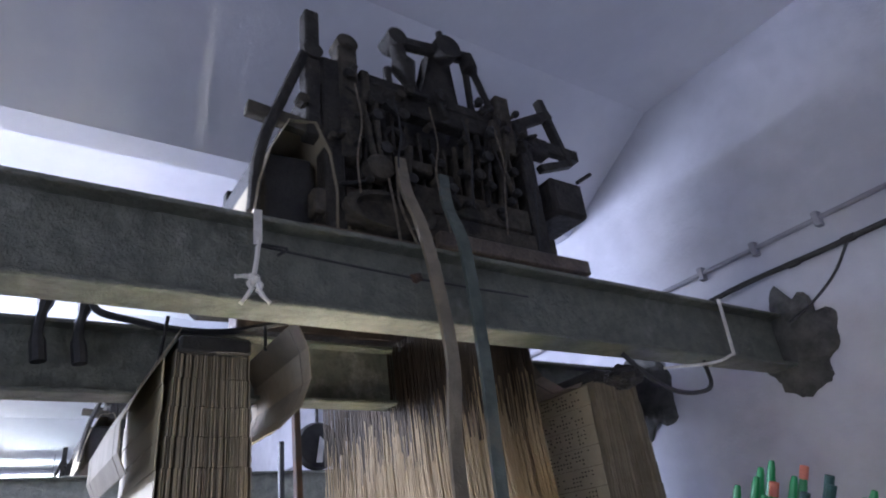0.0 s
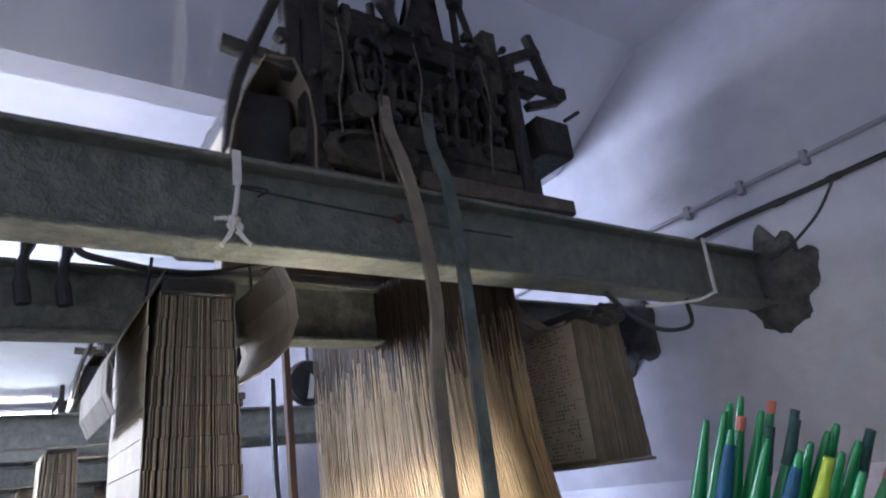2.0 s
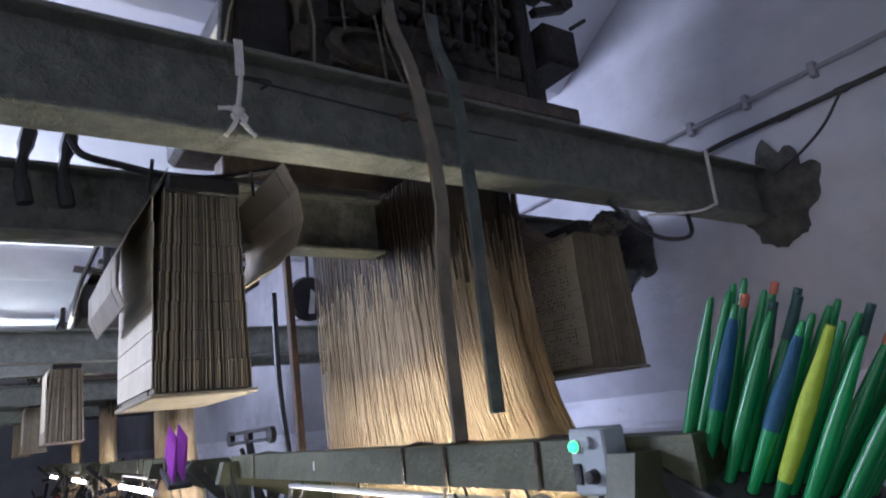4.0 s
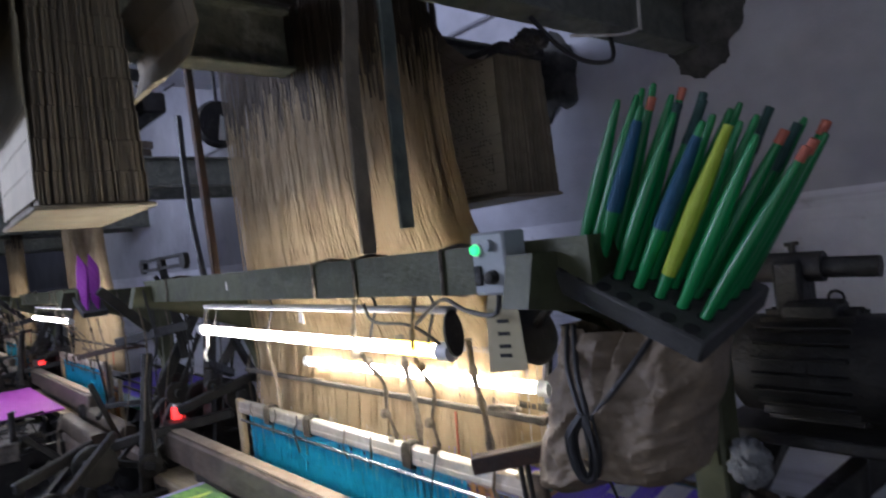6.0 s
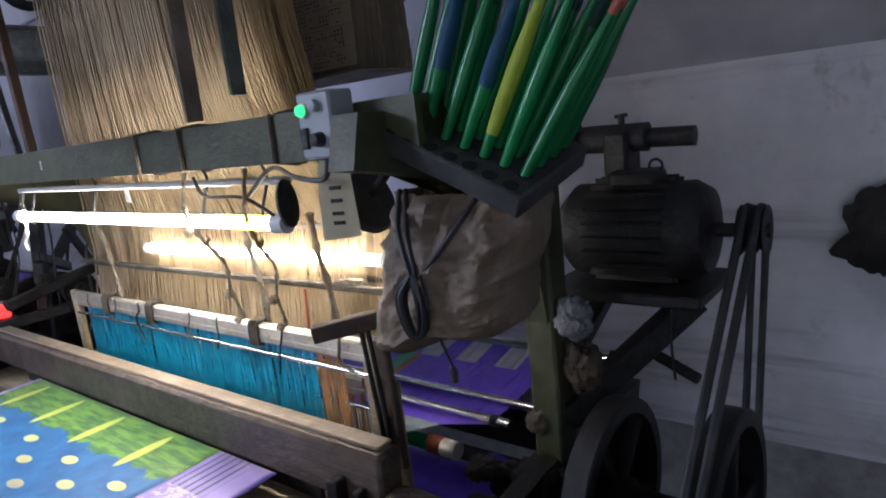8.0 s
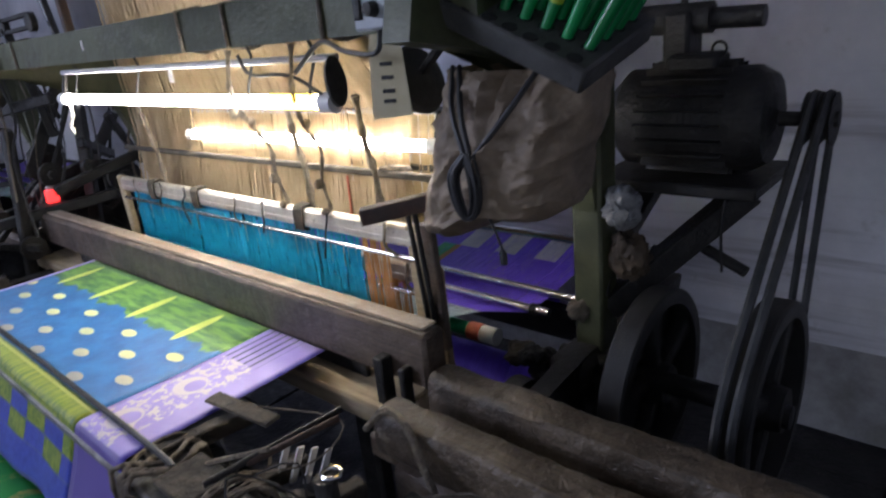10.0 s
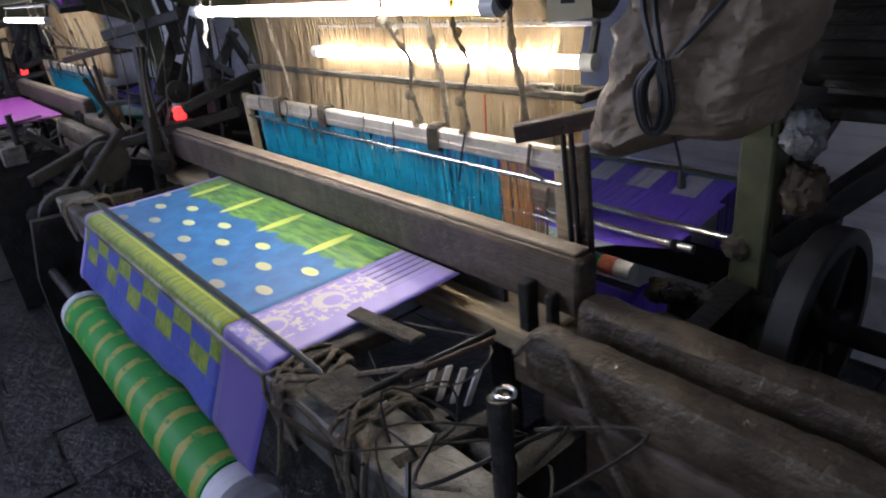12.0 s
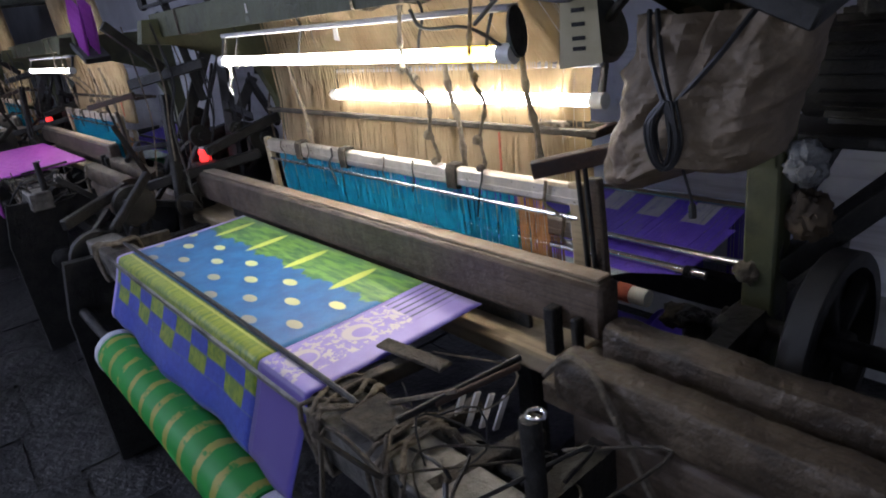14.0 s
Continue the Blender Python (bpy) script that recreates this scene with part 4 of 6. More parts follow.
def timber(p, q, w, h, seed):
    """A hand-worn timber: rounded, uneven section, with dents along its edges."""
    b = bmesh.new()
    p, q = Vector(p), Vector(q)
    n, seg, rings = 26, 20, []
    for i in range(n + 1):
        c = p.lerp(q, i / n)
        ring = []
        for k in range(seg):
            a = k * math.tau / seg
            ca, sa = math.cos(a), math.sin(a)
            r = 1 + 0.10 * noise.noise(Vector((i * 0.4, ca * 1.3, sa * 1.3 + seed * 7))) + 0.10 * noise.noise(Vector((i * 1.7, ca * 3, sa * 3 + seed)))
            ring.append(b.verts.new(c + Vector((0, w * r * abs(ca) ** 0.42 * (1 if ca > 0 else -1), h * r * abs(sa) ** 0.42 * (1 if sa > 0 else -1)))))
        rings.append(ring)
    for r0, r1 in zip(rings, rings[1:]):
        for k in range(seg):
            b.faces.new((r0[k], r0[(k + 1) % seg], r1[(k + 1) % seg], r1[k]))
    b.faces.new(rings[0]), b.faces.new(rings[-1])
    return b


def scrap(centre, r, seed, flat=1.0):
    """A crumpled lump with creases."""
    b = bmesh.new()
    bmesh.ops.create_icosphere(b, subdivisions=4, radius=1)
    for v in b.verts:
        d = v.co.copy()
        k = 0.85 + 0.35 * noise.noise(d * 1.3 + Vector((seed * 5.1, 0, 0))) + 0.35 * abs(noise.noise(d * 2.7 + Vector((0, seed * 3.3, 0)))) + 0.12 * abs(noise.noise(d * 7 + Vector((0, 0, seed))))
        v.co = Vector(centre) + Vector((d.x * k, d.y * k, d.z * k * flat)) * r
    return b


def saree():
    """The woven length: from the fell over the breast beam and down to the roll."""
    prof = [(1.085 - 0.405 * i / 14, 0.845 - 0.003 * math.sin(math.pi * i / 14)) for i in range(15)]
    prof += [(0.668, 0.8445), (0.660, 0.841), (0.655, 0.834), (0.651, 0.82), (0.640, 0.79), (0.628, 0.76), (0.614, 0.73), (0.600, 0.70), (0.590, 0.678), (0.588, 0.66)]
    arc = [0.0]
    for p, q in zip(prof, prof[1:]):
        arc.append(arc[-1] + math.dist(p, q))
    arc = [a - 0.025 for a in arc]
    t = thing("saree", "blue silk saree cloth with gold dots and lilac border", "cloth", "", (-1.65, 0.8, 0.845), "", (0, 0, 0))
    for nm, u0, u1, nx, words in (("cloth_field", 0.03, 1.033, 42, "blue field with gold dots and checks"), ("border", 1.033, 1.228, 9, "lilac woven border with shade painted on the hanging part")):
        b = bmesh.new()
        lay = b.loops.layers.uv.new("cloth")
        us = [u0 + (u1 - u0) * k / nx for k in range(nx + 1)]
        rows = []
        for y, z in prof:
            hang = max(0.0, 0.82 - z)
            row = []
            for u in us:
                fold = 0.012 * math.sin(u * 9) * hang * 4 + 0.006 * math.sin(u * 31) * hang * 3
                row.append(b.verts.new((-2.265 + u + 0.05 * hang * (u - 0.6), y + fold, z)))
            rows.append(row)
        for i in range(len(prof) - 1):
            for k in range(nx):
                f = b.faces.new((rows[i][k], rows[i][k + 1], rows[i + 1][k + 1], rows[i + 1][k]))
                for loop, (ii, kk) in zip(f.loops, ((i, k), (i, k + 1), (i + 1, k + 1), (i + 1, k))):
                    loop[lay].uv = (us[kk], arc[ii])
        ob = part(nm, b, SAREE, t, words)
        ob.modifiers.new("thick", "SOLIDIFY").thickness = 0.0015
    return t


def cloth_roll():
    t = thing("cloth_roll", "roll of green silk with gold bands under the breast beam", "cloth roll", "", (-1.6, 0.56, 0.60), "", (0, 0, 0))
    m = Matrix.Translation((-2.10, 0.558, 0.600)) @ Matrix.Rotation(radians(90), 4, "Y")
    part("roll", lathe([(0, 0), (0.058, 0.0), (0.065, 0.01), (0.064, 0.35), (0.066, 0.7), (0.065, 0.97), (0.064, 1.0), (0, 1.0)], m, 32), ROLLM, t)
    for z0, z1 in ((-0.02, 0.035), (0.999, 1.075)):
        part("selvedge", lathe([(0, z0), (0.056, z0), (0.0665, z0 + 0.012), (0.068, z1 - 0.012), (0.058, z1), (0, z1)], m, 32), PALEW, t, "pale bunched edge")
    part("spindle", rod((-2.6, 0.558, 0.600), (-0.66, 0.558, 0.600), 0.018), IRON, t)
    return t


def harness(x_shift=0.0, fine=True):
    """Beige twines that fan down to the comber board and on to the warp; shade under the card machine is coloured into
    their tops.
    """
    rng = random.Random(21)
    lines, shaded_tops = [], []
    rows = 6 if fine else 2
    for r in range(rows):
        y = 1.378 + 0.014 * r + (0.05 if r > 3 else 0)
        m = (200 if r < 4 else 640) if fine else 120
        for k in range(m):
            f = (k + rng.random()) / m
            g = math.floor(f * 15)
            h = f * 15 - g
            x1 = -2.38 + 1.35 * f                                   # just above the board
            x0 = -2.40 + 1.105 * f                                  # under the machine
            xb = -2.38 + 1.34 * (g + 0.5 + (h - 0.5) * (0.62 if r < 4 else 0.8)) / 15
            y0 = 1.36 + 0.03 * r
            mid = [(x0 + (x1 - x0) * t ** 4, y0 + (y - y0) * t, 2.34 + (1.30 - 2.34) * t) for t in (0, 0.2, 0.4, 0.55, 0.7, 0.85, 1.0)]
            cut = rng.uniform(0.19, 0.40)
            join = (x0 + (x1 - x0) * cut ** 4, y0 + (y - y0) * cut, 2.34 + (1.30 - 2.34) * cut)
            shaded_tops.append([mid[0], join])
            lines.append([join] + mid[2:] + [(xb, y, 1.19), (x1, y - 0.02, 1.0)])
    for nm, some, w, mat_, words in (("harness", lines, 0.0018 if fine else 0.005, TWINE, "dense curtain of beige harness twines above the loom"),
                                     ("neck_cords", shaded_tops, 0.0016 if fine else 0.004, SHADE_AND_RAG, "upper harness twines coloured dark for the shade under the card machine")):
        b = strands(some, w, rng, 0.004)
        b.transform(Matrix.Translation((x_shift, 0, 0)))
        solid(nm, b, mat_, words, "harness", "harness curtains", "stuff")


def tube_light(name, p, q, lit, label, hood=True):
    """A bare fluorescent tube with its batten and end holders."""
    p, q = Vector(p), Vector(q)
    d = (q - p).normalized()
    t = thing(name, label, "tube light", "tube lights", tuple((p + q) / 2), "", None if p.z < 2 else (0, 0, 0))
    part("tube", rod(p + d * 0.02, q - d * 0.02, 0.0125, None, 16), lit, t, "glowing glass tube")
    for e, s in ((p, 1), (q, -1)):
        part("holder", rod(e - d * 0.012 * s, e + d * 0.02 * s, 0.0175, None, 16), WHITE, t, "white tube end holder")
    up = Vector((0, 0.02, 0.072)) if hood else Vector((0, 0, 0.04))
    part("batten", bar(p + up, q + up, 0.03, 0.012, 0.003), GREY, t, "dirty white lamp batten")
    for e in (p, q):
        part("bracket", bar(e, e + up, 0.012, 0.014, 0.002, None, (1, 0, 0)), IRON, t)
    if not hood:
        for e in (p + d * 0.15, q - d * 0.15):
            part("drop_rod", rod(e + up, (e.x, e.y, TOP - (0.2 if e.x < -4.9 and e.x > -5.1 else 0)), 0.004, None, 6), GREY, t)
    return t


def control_box():
    t = thing("control_box", "small grey switch box with a lit green indicator", "switch box", "", (-0.70, 1.01, 1.455))
    part("case", box((-0.737, 0.985, 1.455), (-0.667, 1.034, 1.549), 0.004), BOXP, t)
    part("bezel", lathe([(0, 0), (0.0105, 0), (0.0105, 0.004), (0.0, 0.004)], Matrix.Translation((-0.722, 0.985, 1.524)) @ Matrix.Rotation(radians(90), 4, "X"), 14), WHITE, t)
    part("indicator", lathe([(0, 0.004), (0.0082, 0.004), (0.007, 0.010), (0, 0.012)], Matrix.Translation((-0.722, 0.985, 1.524)) @ Matrix.Rotation(radians(90), 4, "X"), 14), LED, t, "lit green lens")
    part("button", lathe([(0, 0), (0.009, 0), (0.008, 0.009), (0, 0.01)], Matrix.Translation((-0.695, 0.985, 1.529)) @ Matrix.Rotation(radians(90), 4, "X"), 14), BOXP, t)
    part("rocker", box((-0.731, 0.980, 1.47), (-0.715, 0.986, 1.50), 0.002), IRON, t, "dark rocker switch")
    part("knob", lathe([(0, 0), (0.011, 0), (0.009, 0.014), (0, 0.016)], Matrix.Translation((-0.693, 0.985, 1.482)) @ Matrix.Rotation(radians(90), 4, "X"), 12), IRON, t)
    part("cable", sweep(curve3([(-0.70, 1.0, 1.457), (-0.71, 0.995, 1.425), (-0.78, 1.0, 1.43), (-0.86, 1.02, 1.445), (-0.95, 1.03, 1.40)], 6), 0.004, 6), CABLE, t)
    return t


def pirn_rack():
    """A sloping board with holes, and the full pirns that stand in it."""
    u, n = Vector((0.895, 0.06, -0.43)).normalized(), None
    d = Vector((-0.06, 1, 0.34))
    d = (d - u * d.dot(u)).normalized()
    n = u.cross(d)
    m = Matrix((u, d, n)).transposed().to_4x4()
    m.translation = Vector((-0.626, 1.03, 1.498)) + trued((-0.5, 1.1, 1.45))
    t = thing("pirn_rack", "dark sloping wooden rack drilled for weft pirns", "pirn rack", "", tuple(m.translation), "", (0, 0, 0))
    part("board", box((0, 0, -0.035), (0.240, 0.18, 0), 0.004, m), RACKM, t)
    part("stay", bar(m @ Vector((0.06, 0.12, -0.03)), (-0.63, 1.33, 1.36), 0.04, 0.012), IRON, t)
    green = mesh_of("pirn", pirn_mesh(), GREEN)
    caps = {}
    for key, (mat_, z0, z1) in {"coral": (CORAL, 0.239, 0.2565), "blue": (BLUE, 0.11, 0.235), "lime": (LIME, 0.055, 0.2565), "dark": (DARKTIP, 0.195, 0.2565)}.items():
        def rad(z):
            return 0.0078 + 0.0025 * min(1.0, max(0.0, (z - 0.04) / 0.07)) if z < 0.165 else max(0.0050, 0.0098 - (z - 0.165) * 0.063)
        zs = [z0 + (z1 - z0) * i / 6 for i in range(7)]
        caps[key] = mesh_of("winding", lathe([(0, z0)] + [(rad(z) + 0.0009, z) for z in zs] + [(0, z1 + 0.001)], None, 14), mat_)
    rng = random.Random(5)
    ring = mesh_of("hole", lathe([(0, -0.0005), (0.0105, -0.0005), (0.0105, 0.0012), (0, 0.0012)], None, 14), HOLE)
    kinds = {(0, 1): "blue", (0, 3): "blue", (0, 4): "lime", (1, 5): "coral", (1, 1): "coral", (1, 6): "coral", (2, 2): "dark", (2, 5): "dark", (3, 1): "coral", (3, 2): "dark", (3, 4): "dark", (3, 6): "coral", (2, 7): "coral", (0, 6): "coral", (1, 2): "dark"}
    for r in range(5):
        for k in range(7):
            place = m @ Matrix.Translation((0.020 + 0.0325 * k, 0.014 + 0.034 * r, 0))
            h = new("hole", ring)
            h.parent = t
            h.matrix_basis = Matrix.Translation(-m.translation) @ place
            if r == 0:
                continue
            lean = pose(0, 0, 0, rng.uniform(-3, 3) - 16, -3 + 1.9 * k + rng.uniform(-2, 2)) @ pose(0, 0, -0.022, 0, 0, rng.uniform(0, 360))
            kind = kinds.get((r - 1, k), "")
            words = {"coral": "green plastic weft pirn with a coral tip", "blue": "green weft pirn wound with blue yarn", "lime": "weft pirn wound with lime yarn", "dark": "green weft pirn with a dark tip"}
            ob = tagged(new("weft_pirn", green), words.get(kind, "green plastic weft pirn standing in the rack"), "pirn", "weft pirns in the rack")
            ob.matrix_basis = place @ lean
            if kind:
                c = new("winding", caps[kind])
                c.parent = ob
    return t


def motor():
    t = thing("electric_motor", "grimy dark finned electric motor on a bracket", "motor", "", (-0.52, 1.72, 1.17))
    m = Matrix.Translation((-0.52, 1.72, 1.29)) @ Matrix.Rotation(radians(90), 4, "Y")
    part("body", lathe([(0, -0.16), (0.07, -0.16), (0.10, -0.13), (0.102, 0.12), (0.085, 0.15), (0.05, 0.16), (0, 0.16)], m, 28), IRON, t)
    for k in range(22):
        a = k * math.tau / 22
        c = Vector((-0.52, 1.72 + 0.104 * math.cos(a), 1.29 + 0.104 * math.sin(a)))
        o = Vector((0, math.cos(a), math.sin(a)))
        part("fin", bar(c - Vector((0.085, 0, 0)), c + Vector((0.085, 0, 0)), 0.005, 0.02, 0.001, None, o), IRON, t)
    part("foot_plate", box((-0.70, 1.60, 1.155), (-0.36, 1.85, 1.18), 0.004), IRON, t)
    part("terminal_box", box((-0.56, 1.66, 1.385), (-0.46, 1.74, 1.42), 0.008), IRON, t)
    part("lifting_eye", sweep([(-0.47 + 0.014 * math.cos(a * 0.7), 1.70, 1.425 + 0.014 * math.sin(a * 0.7)) for a in range(9)], 0.003, 6, None, True), IRON, t)
    part("pulley", lathe([(0, 0), (0.05, 0), (0.035, 0.012), (0.05, 0.024), (0.035, 0.036), (0.05, 0.048), (0, 0.048)], Matrix.Translation((-0.315, 1.72, 1.29)) @ Matrix.Rotation(radians(90), 4, "Y"), 24), IRON, t)
    part("shaft", rod((-0.37, 1.72, 1.29), (-0.26, 1.72, 1.29), 0.014), IRON, t)
    # belts down to the wheel
    for k, x in enumerate((-0.303, -0.279)):
        c0, c1, r0, r1 = Vector((x, 1.72, 1.29)), Vector((x, 1.452, 0.825)), 0.046, 0.198
        ax = (c1 - c0)
        ang = math.atan2(ax.z, ax.y)
        off = math.acos((r0 - r1) / ax.length)
        pts = []
        for i in range(13):
            a = ang + off + (math.tau - 2 * off) * i / 12
            pts.append(c0 + r0 * Vector((0, math.cos(a), math.sin(a))))
        for i in range(25):
            a = ang - off + 2 * off * i / 24
            pts.append(c1 + r1 * Vector((0, math.cos(a), math.sin(a))))
        part("v_belt", sweep(pts, 0.008, 6, None, True), BELT, t, "black V-belt")
    # bracket
    part("bracket", bar((-0.66, 1.62, 1.15), (-0.63, 1.50, 0.95), 0.05, 0.04), IRON, t)
    part("bracket", bar((-0.40, 1.70, 1.15), (-0.62, 1.52, 0.92), 0.05, 0.05), IRON, t)
    part("bracket", bar((-0.62, 1.8, 1.15), (-0.62, 1.52, 1.02), 0.04, 0.03), IRON, t)
    part("tension_bolt", rod((-0.47, 1.66, 1.03), (-0.38, 1.64, 1.0), 0.012), IRON, t)
    part("hanging_cord", sweep(curve3([(-0.42, 1.62, 1.15), (-0.425, 1.62, 1.08), (-0.42, 1.62, 1.0)], 4), 0.003, 5), CABLE, t)
    # shaft stand above the motor
    part("column", box((-0.585, 1.70, 1.38), (-0.53, 1.78, 1.50), 0.008), IRON, t)
    part("cross_shaft", rod((-0.70, 1.74, 1.485), (-0.405, 1.75, 1.478), 0.021), IRON, t, "thick dark cross shaft")
    part("collar", rod((-0.64, 1.74, 1.485), (-0.50, 1.745, 1.483), 0.031), IRON, t)
    part("set_bolt", rod((-0.555, 1.74, 1.51), (-0.555, 1.74, 1.535), 0.007), IRON, t)
    part("set_bolt", rod((-0.568, 1.74, 1.53), (-0.542, 1.74, 1.532), 0.0045), IRON, t)
    part("disc", lathe([(0, -0.02), (0.06, -0.02), (0.06, 0.02), (0, 0.02)], Matrix.Translation((-0.69, 1.74, 1.48)) @ Matrix.Rotation(radians(90), 4, "Y"), 22), IRON, t)
    return t


def hanging_sack():
    """A cloth sack gathered at the top, fuller at one lower corner, tied round with cord."""
    b = bmesh.new()
    nu, nv, rows = 140, 70, []
    for j in range(nv + 1):
        t = j / nv
        row = []
        for i in range(nu):
            a = i * math.tau / nu
            ca, sa = math.cos(a), math.sin(a)
            ex = abs(ca) ** 0.6 * (1 if ca > 0 else -1)
            ey = abs(sa) ** 0.8 * (1 if sa > 0 else -1)
            f = 0.5 + 0.5 * ex
            left = -0.690 - 0.062 * min(1.0, t * 1.15) ** 1.4
            right = -0.452 - 0.045 * t
            foot = 1.128 + 0.072 * f ** 1.5 - 0.012 * math.sin(f * 9)
            belly = math.sin(min(1.0, 0.10 + t * 0.98) * math.pi * 0.62)
            close = 1.0 if t < 0.92 else 0.2 + 0.8 * (1 - t) / 0.08
            drag = 1 - 2 * abs(noise.noise(Vector(((f - 0.55) * (7.5 - 3.5 * t), 0.4 * sa, t * 0.8 + 2))))
            cross = 1 - 2 * abs(noise.noise(Vector((f * 3 + t * 2.4, sa, t * 4.2 - f * 2.5))))
            q = Vector((f * 6, sa * 1.2, t * 5))
            fold = 0.021 * drag * (1.25 - t) + 0.012 * cross + 0.004 * noise.noise(q * 2) + 0.003 * (1 - 2 * abs(noise.noise(q * 4)))
            waist = 0.014 * math.exp(-((f - 0.56) / 0.10) ** 2) * math.exp(-((t - 0.5) / 0.35) ** 2)
            x = left + (right - left) * f + 0.5 * fold * ca
            y = 1.19 + (0.020 + 0.068 * belly * close) * ey + (1.2 * fold + waist) * sa
            z = 1.393 + 0.012 * noise.noise(Vector((f * 7, 1, 5))) * (1 - t)
            row.append(b.verts.new((x, y, z + (foot - z) * t)))
        rows.append(row)
    for r0, r1 in zip(rows, rows[1:]):
        for i in range(nu):
            b.faces.new((r0[i], r0[(i + 1) % nu], r1[(i + 1) % nu], r1[i]))
    b.faces.new(rows[-1])
    t = thing("hanging_sack", "grimy brown cloth sack slung under the pirn rack", "sack", "", (-0.60, 1.19, 1.39), "", (0, 0, 0))
    part("bag", b, SACK, t)
    for pts in ([(-0.66, 1.135, 1.40), (-0.63, 1.088, 1.345), (-0.60, 1.070, 1.285)], [(-0.495, 1.135, 1.41), (-0.53, 1.088, 1.345), (-0.585, 1.070, 1.280)],
                [(-0.648, 1.135, 1.40), (-0.612, 1.086, 1.34), (-0.59, 1.070, 1.285)]):
        part("strap", sweep(curve3(pts, 6), 0.0042, 6), CABLE, t, "black cord slung round the sack")
    rng = random.Random(14)
    for k in range(18):
        x, d = -0.594 + rng.uniform(-0.008, 0.008), rng.uniform(0.012, 0.026)
        y = 1.066 + rng.uniform(-0.008, 0.006)
        bm = sweep(curve3([(x, y, 1.288), (x - d, y - 0.006, 1.255), (x - 0.6 * d, y - 0.004, 1.205), (x + 0.3 * d, y, 1.192 + rng.uniform(0, 0.01)), (x + d, y - 0.004, 1.235), (x + 0.004 + rng.uniform(-0.006, 0.006), y, 1.288)], 5), 0.0021, 5)
        part("wire_loop", bm, CABLE, t, "loop of a bundle of black wire")
    part("cord_end", sweep(curve3([(-0.593, 1.10, 1.20), (-0.590, 1.12, 1.15), (-0.590, 1.13, 1.125), (-0.588, 1.13, 1.10)], 4), [0.0022] * 9 + [0.006] * 4, 6), CABLE, t)
    return t


def paper_tag():
    t = thing("paper_tag", "worn paper label tied below the switch box", "paper tag", "", (-0.80, 1.06, 1.42), "", trued((-0.80, 1.06, 1.42)) + Vector((0.052, 0, 0.058)))
    m = Matrix.Translation((-0.80, 1.05, 1.405)) @ Matrix.Rotation(radians(-68), 4, "Z")
    part("sheet", plate([(-0.012, 0.02), (0.012, 0.02), (0.016, -0.01), (0.03, -0.03), (0.036, -0.13), (-0.03, -0.135), (-0.024, -0.03), (-0.016, -0.01)], 0.0016, m), PAPER, t)
    for z in (-0.055, -0.075, -0.095, -0.11):
        part("print_bar", box((-0.0018, -0.008, z), (-0.0009, 0.012, z + 0.006), 0, m), IRON, t)
        part("print_bar", box((0.0009, -0.008, z), (0.0018, 0.012, z + 0.006), 0, m), IRON, t)
    part("string", rod((-0.80, 1.06, 1.405), (-0.79, 1.05, 1.46), 0.002, None, 5), ROPE, t)
    return t


